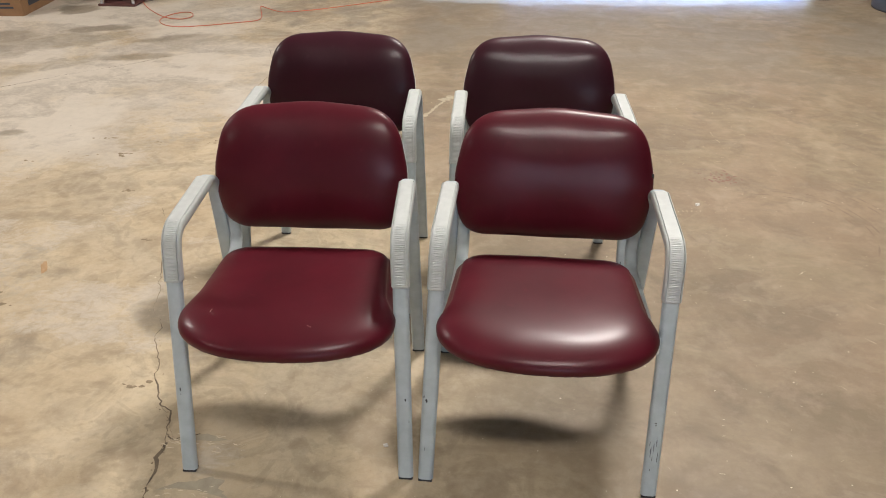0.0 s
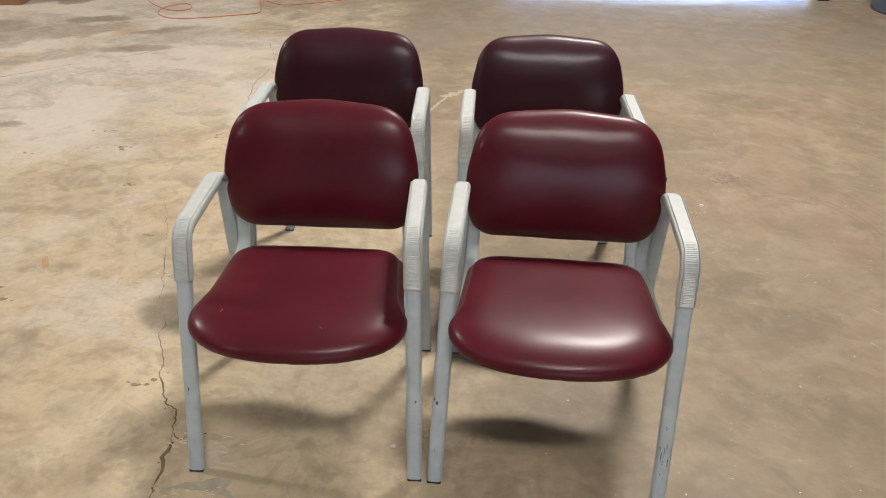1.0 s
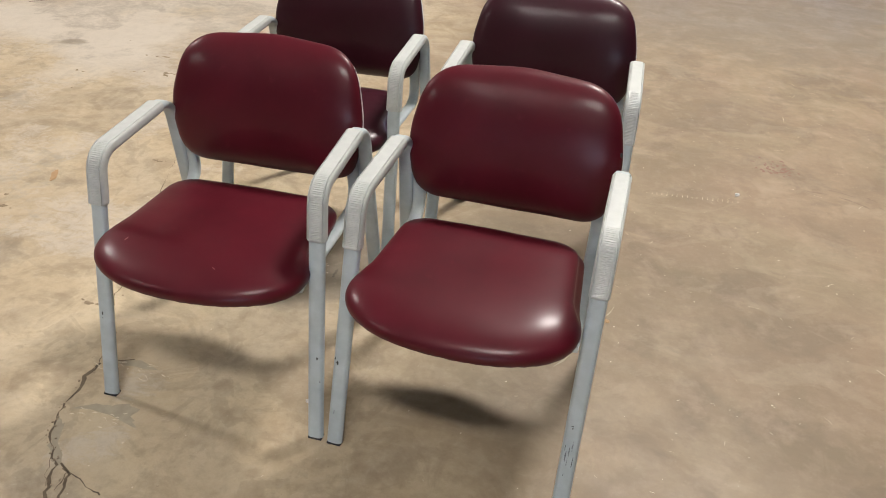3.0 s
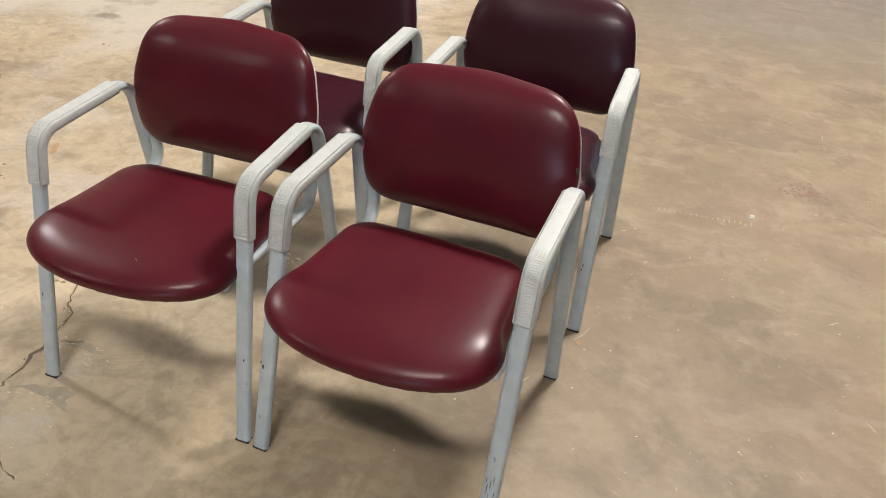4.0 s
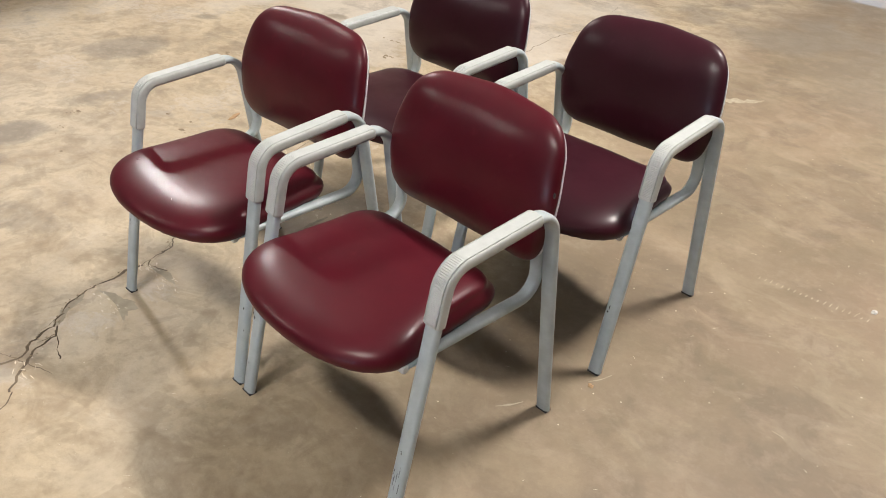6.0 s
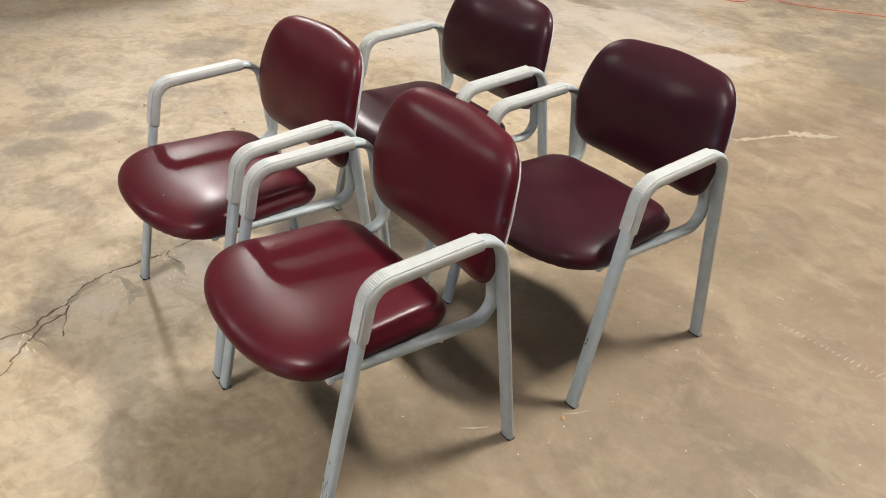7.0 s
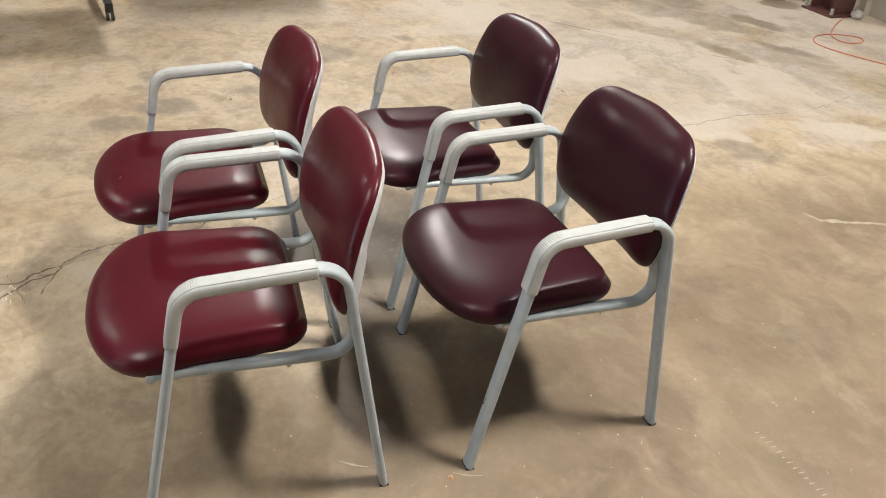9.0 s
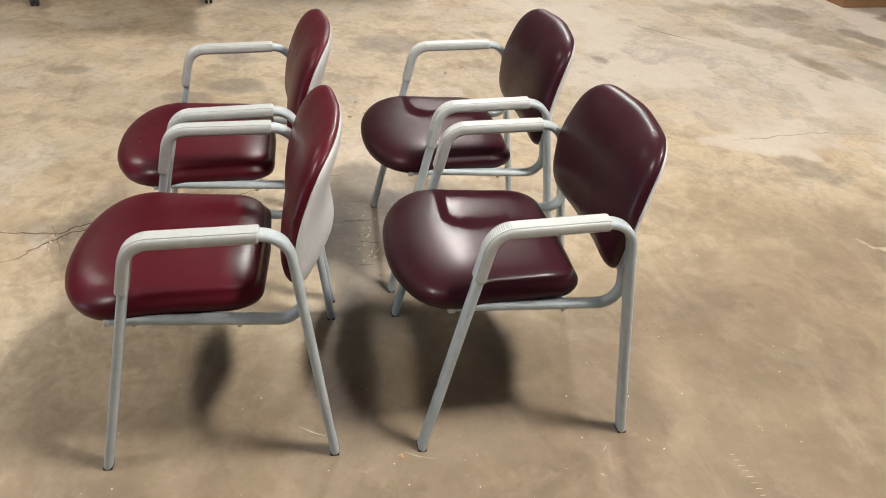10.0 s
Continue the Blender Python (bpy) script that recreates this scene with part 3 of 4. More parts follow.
def arm_chair(vinyl_mat, label, ahead, m, lean=0.0):
    chair = thing("armchair", label, "armchair", m, group="armchairs in two rows")
    over = 0.66 * lean
    for side in (-1, 1):
        side_frame(side, chair, lean)
        seat_rail(side, chair, lean)
    part("seat", seat_pad(), vinyl_mat, chair, "padded vinyl seat with a rounded front edge")
    under = [Vector((p.x * 0.9, (p.y + 0.12) * 0.9 - 0.12)) for p in SEAT]
    rings = [[(p.x, p.y, SEAT_LOW + h) for p in under] for h in (-0.006, 0.004)]
    part("seat_board", loft(bmesh.new(), rings), BOARD, chair, "black dust cover under the seat")
    part("backrest", pad(BACK, lambda u, w, h: on_back(u, w, h, ahead, over), 0.063, 2.2, 0.008), vinyl_mat, chair, "padded vinyl backrest with rounded corners")
    rim = [Vector((p.x * 1.005, p.y * (0.965 if p.y > 0 else 1.0))) for p in BACK]
    shell = lambda u, v, h: on_shell(u, v, -h - 0.006, ahead, over)
    part("back_shell", pad(rim, shell, 0.020, 6.0, 0.004), SHELL, chair, "pale grey plastic shell behind the backrest")
    return chair


front_west = arm_chair(RED, "burgundy vinyl armchair, grey tube frame, beside a cracked floor patch", 0.008, pose(-0.390, 1.779, 0, 0, 0, 1.1), -0.004)
front_east = arm_chair(RED, "burgundy vinyl armchair with scuffed, chipped grey front legs", 0.008, pose(0.237, 1.772, 0, 0, 0, -1.8), 0.017)
arm_chair(PLUM, "dark plum vinyl armchair, grey tube frame, in the rear row", 0.010, pose(-0.443, 2.519, 0, 0, 0, 0.3))
back_east = arm_chair(PLUM, "dark plum vinyl armchair, grey frame, behind a burgundy one", 0.015, pose(0.249, 2.521, 0, 0, 0, 0.4))


def leg_mark(chair, side, z, wide, high, dx=0.0, mat=CHIP, seed=0, rear=False):
    """A ragged flake where the enamel is knocked off a leg's front face."""
    rng = random.Random(seed)
    a, b = (FRAME[0], FRAME[1]) if not rear else (FRAME[3], FRAME[2])
    f = (z - a[1]) / (b[1] - a[1])
    y = a[0] + (b[0] - a[0]) * f
    tilt = (b[0] - a[0]) / (b[1] - a[1])
    bm = bmesh.new()
    n = 11
    pts = []
    for k in range(n):
        q = 2 * math.pi * k / n
        r = 0.45 + 0.75 * rng.random()
        u, v = wide / 2 * r * math.cos(q), high / 2 * r * math.sin(q)
        pts.append((spread(side, y, z, 0) + dx + u, y + tilt * v, z + v))
    lift = -0.0107
    loft(bm, [[(p[0], p[1] + lift + 0.0006, p[2]) for p in pts], [(p[0], p[1] + lift, p[2]) for p in pts]])
    part("paint_chip", bm, mat, chair, "dark chip in the enamel", False)


for k, (chair, side, z, wide, high, dx, mat) in enumerate([
        (front_west, -1, 0.235, 0.003, 0.014, -0.006, CHIP), (front_west, -1, 0.222, 0.003, 0.003, -0.006, CHIP), (front_west, 1, 0.225, 0.004, 0.009, 0.004, CHIP),
        (front_west, 1, 0.165, 0.002, 0.006, 0.012, CHIP), (front_east, -1, 0.240, 0.003, 0.012, -0.010, CHIP), (front_east, -1, 0.228, 0.006, 0.010, -0.004, CHIP),
        (front_east, -1, 0.095, 0.002, 0.014, -0.004, SCUFF), (front_east, 1, 0.208, 0.009, 0.003, 0.000, CHIP), (front_east, 1, 0.203, 0.003, 0.007, 0.001, CHIP),
        (front_east, 1, 0.157, 0.0035, 0.030, 0.007, SCUFF), (front_east, 1, 0.140, 0.0025, 0.040, 0.001, SCUFF), (front_east, 1, 0.128, 0.004, 0.030, -0.006, SCUFF),
        (front_east, 1, 0.118, 0.0020, 0.034, 0.011, CHIP), (front_east, 1, 0.150, 0.0020, 0.016, -0.009, CHIP), (front_east, 1, 0.112, 0.0022, 0.018, -0.001, SCUFF),
        (front_east, 1, 0.080, 0.002, 0.006, -0.004, CHIP), (back_east, 1, 0.205, 0.0035, 0.020, -0.007, CHIP), (back_east, 1, 0.192, 0.005, 0.008, -0.009, CHIP)]):
    leg_mark(chair, side, z, wide, high, dx, mat, k)


def tears(chair):
    """Two short splits in the vinyl along the edge of the backrest."""
    for w0, w1, wide in ((0.022, 0.010, 0.004), (-0.026, -0.048, 0.006)):
        ring = []
        for k in range(10):
            q = 2 * math.pi * k / 10
            w = (w0 + w1) / 2 + (w0 - w1) / 2 * math.cos(q) + 0.001 * math.sin(3 * q)
            h = 0.012 + wide / 2 * math.sin(q)
            edge = 0.2590 - 0.02 * max(0.0, w) - 0.03 * max(0.0, -w - 0.02)
            ring.append((edge, w, h))
        bm = loft(bmesh.new(), [[on_back(u - 0.006, w, h, 0.008, 0.011) for u, w, h in ring], [on_back(u, w, h, 0.008, 0.011) for u, w, h in ring]])
        part("tear", bm, CHIP, chair, "small dark split in the vinyl edge", False)


tears(front_east)
scuff = bmesh.new()
bmesh.ops.create_icosphere(scuff, subdivisions=2, radius=0.004, matrix=pose(-0.2935, -0.152, 0.572) @ Matrix.Diagonal((0.25, 1.0, 3.2, 1)))
part("scuff_mark", scuff, CHIP, front_west, "black rub mark on the arm sleeve")



def nick(chair, u, v, long, turn):
    """A short pale rub on a seat."""
    bm = bmesh.new()
    bmesh.ops.create_icosphere(bm, subdivisions=2, radius=1.0, matrix=pose(u, v, seat_top(v) - 0.0022, 0, 0, turn) @ Matrix.Diagonal((long, 0.0011, 0.0016, 1)))
    part("rub_mark", bm, RUB, chair, "short pale rub in the vinyl")


nick(front_west, 0.067, -0.274, 0.007, -30)
nick(front_west, -0.171, -0.228, 0.008, 75)

# ---- things at the edges of the room ----


def carton():
    """A taped cardboard carton with printed bars."""
    ob = thing("cardboard_box", "brown cardboard carton with dark printing on the floor", "box", pose(-3.98, 6.50, 0, 0, 0, 4))
    part("carton_body", box(bmesh.new(), (-0.29, -0.31, 0), (0.29, 0.31, 0.42), 0.004), CARTON, ob)
    for sx in (-1, 1):
        flap = box(bmesh.new(), (sx * 0.147 - 0.142, -0.31, 0.4205), (sx * 0.147 + 0.142, 0.31, 0.426), 0.002)
        part("flap", flap, CARTON, ob)
    part("tape", box(bmesh.new(), (-0.03, -0.311, 0.427), (0.03, 0.311, 0.429)), TAPE, ob, "tan packing tape")
    part("printed_bar", box(bmesh.new(), (-0.27, -0.3125, 0.045), (0.02, -0.309, 0.10)), INK, ob, "dark blue printed band")
    part("printed_bar", box(bmesh.new(), (0.10, -0.3125, 0.06), (0.22, -0.309, 0.075)), INK, ob, "dark printed line")
    part("printed_bar", box(bmesh.new(), (0.10, -0.3125, 0.09), (0.20, -0.309, 0.105)), INK, ob, "dark printed line")
    part("printed_bar", box(bmesh.new(), (0.2885, -0.2, 0.06), (0.2925, 0.05, 0.10)), INK, ob, "dark printed band")


carton()


def column():
    """A steel column of I section on a base plate with anchor bolts."""
    ob = thing("steel_column", "brown painted steel column on a bolted base plate", "column", pose(-3.08, 6.75, 0, 0, 0, 0), kind="structure")
    part("base_plate", box(bmesh.new(), (-0.16, -0.15, 0), (0.16, 0.15, 0.018), 0.003), BROWN, ob)
    for sx in (-1, 1):
        part("flange", box(bmesh.new(), (sx * 0.115 - 0.008, -0.10, 0.022), (sx * 0.115 + 0.008, 0.10, HIGH), 0.002), BROWN, ob)
    part("web", box(bmesh.new(), (-0.108, -0.006, 0.022), (0.108, 0.006, HIGH)), BROWN, ob)
    for sx in (-1, 1):
        for sy in (-1, 1):
            bm = bmesh.new()
            bmesh.ops.create_cone(bm, cap_ends=True, segments=8, radius1=0.014, radius2=0.012, depth=0.05, matrix=pose(sx * 0.135, sy * 0.122, 0.040))
            part("anchor_bolt", bm, STEEL, ob)


column()


def plastic_bag():
    """A crumpled bag."""
    bm = bmesh.new()
    bmesh.ops.create_icosphere(bm, subdivisions=4, radius=0.050)
    for v in bm.verts:
        n = noise.noise(v.co * 14) * 0.035 + noise.noise(v.co * 34) * 0.014
        v.co = v.co * (1 + n * 9)
        v.co.z = max(v.co.z * 0.7 + 0.03, 0.0)
    ob = part("plastic_bag", bm, BAG)
    ob.location = (-2.90, 6.84, 0)
    tagged(ob, "crumpled greyish white plastic bag beside the steel column", "bag")


plastic_bag()


def cord():
    """The extension cord: from the column, through one loop, a kink, and on to the door."""
    way = [(-2.94, 6.80), (-2.83, 6.60), (-2.66, 6.38), (-2.50, 6.215), (-2.35, 6.195), (-2.315, 6.33), (-2.40, 6.435), (-2.54, 6.335), (-2.55, 6.12),
           (-2.38, 5.945), (-2.13, 6.010), (-1.92, 6.125), (-1.77, 6.19), (-1.755, 6.29), (-1.82, 6.50), (-1.875, 6.68), (-1.868, 6.70), (-1.80, 6.62), (-1.66, 6.49), (-1.55, 6.52), (-1.35, 6.62), (-1.08, 6.82), (-0.80, 7.02), (-0.5, 7.28)]
    curve = bpy.data.curves.new("extension_cord", "CURVE")
    curve.dimensions, curve.bevel_depth, curve.bevel_resolution = "3D", 0.0031, 3
    line = curve.splines.new("NURBS")
    line.points.add(len(way) - 1)
    for p, (x, y), k in zip(line.points, way, range(99)):
        p.co = (x, y, 0.0037 + (0.008 if k == 6 else 0.0), 1)
    line.use_endpoint_u, line.order_u, line.resolution_u = True, 3, 10
    curve.materials.append(CORD)
    tagged(new("extension_cord", curve), "long orange extension cord looped on the concrete", "extension cord")


cord()


def barrel():
    """A dark plastic bin by the wall."""
    bm = bmesh.new()
    prof = [(0.0, 0.0), (0.28, 0.0), (0.295, 0.012), (0.30, 0.05), (0.305, 0.40), (0.315, 0.42), (0.305, 0.44), (0.31, 0.80), (0.325, 0.81), (0.325, 0.84), (0.29, 0.84), (0.285, 0.60), (0.0, 0.60)]
    rings = [[(max(r, 0.001) * math.cos(2 * math.pi * k / 48), max(r, 0.001) * math.sin(2 * math.pi * k / 48), z) for k in range(48)] for r, z in prof]
    ob = part("bin", loft(bm, rings), BARREL)
    ob.location = (3.57, 7.0, 0)
    tagged(ob, "dark blue-grey plastic bin by the metal wall", "bin")


barrel()


def rolling_table(m, label):
    """A table on two black T legs with casters."""
    ob = thing("rolling_table", label, "table", m)
    part("tabletop", box(bmesh.new(), (-0.40, -0.66, 0.715), (0.40, 0.80, 0.745), 0.006), TOPLAM, ob, "grey laminate top")
    for sy in (-1, 1):
        y = sy * 0.52
        part("leg", box(bmesh.new(), (-0.035, y - 0.02, 0.12), (0.035, y + 0.02, 0.715), 0.006), BLACK, ob, "black steel upright")
        foot = [[(x, y - 0.022, z0), (x, y + 0.022, z0), (x, y + 0.022, z1), (x, y - 0.022, z1)]
                for x, z0, z1 in ((-0.33, 0.085, 0.11), (-0.05, 0.10, 0.15), (0.05, 0.10, 0.15), (0.33, 0.085, 0.11))]
        part("foot_bar", loft(bmesh.new(), foot), BLACK, ob, "tapered black foot", False)
        for sx in (-1, 1):
            x = sx * 0.30
            bm = bmesh.new()
            for off in (-0.014, 0.014):
                bmesh.ops.create_cone(bm, cap_ends=True, segments=20, radius1=0.030, radius2=0.030, depth=0.018, matrix=pose(x, y + off, 0.030, 90, 0, 0))
            caster = part("caster", bm, RUBBER, ob, "black twin-wheel caster")
            part("caster_fork", box(bmesh.new(), (x - 0.018, y - 0.024, 0.045), (x + 0.018, y + 0.024, 0.088), 0.006), BLACK, caster)


rolling_table(pose(-3.70, 0.86, 0, 0, 0, 7), "grey rolling table with black caster legs on the concrete")


def cabinet():
    """An unseen thing, known only by its shadow on the slab, shaped as a tall grey steel cabinet."""
    ob = thing("storage_cabinet", "unseen shadow caster shaped as a tall grey steel cabinet", "cabinet", pose(-4.72, 2.56, 0, 0, 0, 5))
    part("cabinet_body", box(bmesh.new(), (-0.25, -0.41, 0.03), (0.25, 0.41, 1.55), 0.004), DOORGREY, ob)
    part("plinth", box(bmesh.new(), (-0.23, -0.39, 0.0), (0.23, 0.39, 0.031)), BLACK, ob)
    for sy in (-1, 1):
        leaf = part("cabinet_door", box(bmesh.new(), (0.2505, sy * 0.204 - 0.200, 0.05), (0.268, sy * 0.204 + 0.200, 1.53), 0.003), DOORGREY, ob)
        part("handle", box(bmesh.new(), (0.268, sy * 0.03 - 0.008, 0.80), (0.285, sy * 0.03 + 0.008, 0.95), 0.003), STEEL, leaf)


cabinet()

# ---- marks on the slab ----


def ribbon(bm, pts, widths, z):
    """A flat strip along pts, with its own width at each."""
    side = []
    for i, p in enumerate(pts):
        d = (pts[min(i + 1, len(pts) - 1)] - pts[max(i - 1, 0)]).normalized()
        nrm = Vector((-d.y, d.x)) * widths[i] / 2
        side.append((bm.verts.new((*(p + nrm), z)), bm.verts.new((*(p - nrm), z))))
    for a, b in zip(side, side[1:]):
        bm.faces.new((a[0], a[1], b[1], b[0]))


def jagged(way, wide, rng, jitter=0.006, every=0.012):
    """A wandering crack line; its width swells and thins away."""
    path = [Vector(p) for p in way]
    pts, side, grow = [], Vector((0, 0)), 1.0
    widths = []
    for _, p in resample(path, every):
        side = side * 0.75 + Vector((rng.gauss(0, 1), rng.gauss(0, 1))) * jitter * 0.7
        grow = min(max(grow + rng.gauss(0, 0.25), 0.15), 1.8)
        pts.append(p + side)
        widths.append(wide * grow)
    return pts, widths


def cracks():
    rng = random.Random(4)
    bm = bmesh.new()
    lines = []

    def crack(wide, *way, jitter=0.004):
        lines.append(way)
        ribbon(bm, *jagged(way, wide, rng, jitter), 0.0008)

    # the long crack from the rear row to the front corner, with its fork
    crack(0.0018, (-1.30, 2.96), (-1.23, 2.81), (-1.16, 2.60), (-1.055, 2.27), (-1.04, 2.20), (-0.975, 2.12), (-0.98, 2.05))
    crack(0.0028, (-0.98, 2.05), (-0.935, 1.98), (-0.898, 1.877), (-0.87, 1.83), (-0.845, 1.74), (-0.80, 1.70), (-0.785, 1.65), (-0.765, 1.59))
    crack(0.0065, (-0.765, 1.59), (-0.766, 1.53), (-0.763, 1.48), (-0.757, 1.43))
    crack(0.0100, (-0.757, 1.43), (-0.750, 1.395), (-0.735, 1.365), (-0.727, 1.335), (-0.690, 1.295), (-0.648, 1.255))
    crack(0.0048, (-0.648, 1.255), (-0.640, 1.215), (-0.626, 1.177), (-0.588, 1.14), (-0.590, 1.10), (-0.587, 1.05), (-0.60, 0.93))
    crack(0.0044, (-0.643, 1.27), (-0.605, 1.245), (-0.590, 1.20), (-0.577, 1.163), (-0.535, 1.14), (-0.505, 1.097), (-0.464, 1.06))
    crack(0.0036, (-0.464, 1.06), (-0.43, 1.03), (-0.405, 0.975), (-0.35, 0.86))
    crack(0.0040, (-0.630, 1.254), (-0.587, 1.242), (-0.554, 1.223), (-0.504, 1.206))
    crack(0.0022, (-0.619, 1.247), (-0.608, 1.218), (-0.611, 1.190))
    crack(0.0028, (-0.690, 1.30), (-0.665, 1.245), (-0.640, 1.20))
    crack(0.0020, (-0.631, 1.105), (-0.580, 1.125), (-0.526, 1.143), (-0.467, 1.17))
    crack(0.0030, (-0.772, 1.626), (-0.752, 1.600), (-0.729, 1.613), (-0.684, 1.634))
    crack(0.0022, (-0.843, 1.744), (-0.803, 1.700), (-0.776, 1.661), (-0.758, 1.612))
    # the fine one north of the rear row
    crack(0.0022, (-1.265, 4.03), (-1.277, 4.15), (-1.308, 4.32), (-1.334, 4.49), (-1.326, 4.66), (-1.321, 4.84), (-1.318, 4.97), (-1.372, 5.11), (-1.415, 5.27), (-1.470, 5.40))
    crack(0.0016, (-1.97, 5.28), (-1.84, 5.325), (-1.74, 5.346), (-1.62, 5.39), (-1.53, 5.455))
    # the saw-cut joint in the north-west
    ribbon(bm, *jagged([(-3.1, 4.27), (-2.77, 4.58), (-2.58, 4.77), (-2.44, 4.88), (-2.28, 5.01), (-2.14, 5.17), (-1.97, 5.28)], 0.0065, rng, 0.002, 0.05), 0.0008)
    tagged(part("floor_cracks", bm, CRACK, smooth=False), "jagged brown cracks running through the concrete slab", "crack", kind="stuff")
    # crumbled bits along the crack
    bm = bmesh.new()
    for k in range(60):
        way = lines[rng.choice([0, 1, 1, 2, 3, 3, 3, 4, 5])]
        n = rng.randrange(len(way) - 1)
        p = Vector(way[n]).lerp(Vector(way[n + 1]), rng.random()) + Vector((rng.gauss(0, 0.008), rng.gauss(0, 0.008)))
        r = rng.uniform(0.001, 0.0042)
        low = [(p.x + r * rng.uniform(0.6, 1.3) * math.cos(q), p.y + r * rng.uniform(0.6, 1.3) * math.sin(q)) for q in (0, 1.26, 2.51, 3.77, 5.03)]
        loft(bm, [[(x, y, 0.0009) for x, y in low], [(p.x + (x - p.x) * 0.6, p.y + (y - p.y) * 0.6, 0.0009 + r * 0.6) for x, y in low]])
    tagged(part("crack_rubble", bm, RUBBLE, smooth=False), "tan crumbs of concrete lying along the crack", "rubble", kind="stuff")


cracks()


def spalls():
    """Shallow places where the skin of the slab has come off beside the crack, and a row of gouges between the chair rows."""
    rng = random.Random(61)
    bm, dug = bmesh.new(), bmesh.new()

    def patch(*rim):
        mid = sum((Vector(p) for p in rim), Vector((0, 0))) / len(rim)
        ring = []
        for a, b in zip(rim, rim[1:] + rim[:1]):
            for f in (0, 0.25, 0.5, 0.75):
                p = Vector(a).lerp(Vector(b), f)
                p += (p - mid).normalized() * rng.gauss(0, 0.0035)
                ring.append(bm.verts.new((p.x, p.y, 0.0006)))
        bm.faces.new(ring)

    def gouge(x, y, wide, long):
        for k in range(rng.choice([2, 3])):
            cy, r = y + rng.gauss(0, long * 0.25), wide * rng.uniform(0.5, 1.0) / 2
            half = long * rng.uniform(0.3, 0.55)
            ring = []
            for q in range(14):
                a = 2 * math.pi * q / 14
                ring.append(dug.verts.new((x + rng.gauss(0, 0.001) + r * math.cos(a) * rng.uniform(0.5, 1.1), cy + half * math.sin(a) * rng.uniform(0.75, 1.1), 0.0006 + 0.00003 * k)))
            dug.faces.new(ring)

    patch((-0.735, 1.422), (-0.690, 1.452), (-0.640, 1.462), (-0.602, 1.476), (-0.564, 1.470), (-0.572, 1.440), (-0.540, 1.408), (-0.610, 1.426), (-0.680, 1.434))
    patch((-0.750, 1.600), (-0.700, 1.626), (-0.655, 1.630), (-0.600, 1.612), (-0.640, 1.604), (-0.690, 1.604))
    patch((-0.745, 1.39), (-0.715, 1.375), (-0.690, 1.315), (-0.655, 1.285), (-0.640, 1.255), (-0.670, 1.262), (-0.705, 1.305), (-0.735, 1.345))
    for x, y, wide, long in ((-0.755, 2.175, 0.007, 0.055), (-0.608, 2.195, 0.022, 0.095), (-0.600, 2.115, 0.006, 0.02), (-0.500, 2.18, 0.012, 0.022),
                             (-0.462, 2.190, 0.013, 0.035), (-0.452, 2.235, 0.010, 0.05), (-0.430, 2.150, 0.006, 0.03), (-0.311, 2.185, 0.010, 0.055),
                             (-0.414, 2.203, 0.016, 0.010), (-0.360, 2.208, 0.014, 0.010), (-0.245, 2.220, 0.018, 0.016)):
        gouge(x, y, wide, long)
    tagged(part("floor_spalls", bm, SPALL, smooth=False), "shallow grey spalls in the skin of the concrete", "spall", kind="stuff")
    tagged(part("floor_gouges", dug, GOUGE, smooth=False), "dark narrow gouges in the concrete between the chairs", "gouge", kind="stuff")


spalls()


def scratches():
    """Pale scrapes, ticks and specks left on the brown side of the slab."""
    rng = random.Random(9)
    bm = bmesh.new()
    for k in range(260):
        x, y = rng.uniform(-0.2, 2.4), rng.uniform(1.1, 4.6)
        if x < 0.55 and rng.random() < 0.75:
            x += 0.9
        ang = rng.choice([rng.gauss(0.45, 0.35), rng.gauss(2.3, 0.5), rng.uniform(0, math.pi)])
        length = rng.choice([0.005, 0.006, 0.008, 0.012, 0.016] + [0.03, 0.05] * (x > 1.15)) * rng.uniform(0.7, 1.3)
        d, bend = Vector((math.cos(ang), math.sin(ang))), rng.uniform(-0.15, 0.15)
        pts = [Vector((x, y)) + d * length * f + Vector((-d.y, d.x)) * bend * length * f * f * 2 for f in (0, 0.33, 0.66, 1)]
        w = rng.uniform(0.0006, 0.0015)
        ribbon(bm, pts, [w * 0.4, w, w * rng.uniform(0.6, 1.2), w * 0.3], 0.0010)
    for k in range(19):                                   # a row of short ticks, as from a dragged wheel
        p = Vector((0.645 + 0.0192 * k + rng.gauss(0, 0.001), 3.052 + 0.0019 * k))
        ribbon(bm, [p, p + Vector((0.001, rng.uniform(0.012, 0.023)))], [0.0015, 0.0007], 0.0010)
    for k in range(420):                                   # specks
        x, y, r = rng.uniform(-0.6, 2.3), rng.uniform(0.9, 4.5), 0.0009 + 0.0024 * rng.random() ** 3
        ring = [bm.verts.new((x + r * rng.uniform(0.6, 1.2) * math.cos(q), y + r * rng.uniform(0.6, 1.2) * math.sin(q), 0.0011)) for q in (0, 1.05, 2.1, 3.15, 4.2, 5.25)]
        bm.faces.new(ring)
    tagged(part("floor_scratches", bm, PALE, smooth=False), "pale scrapes and specks scattered on the concrete", "scratch marks", kind="stuff")


scratches()


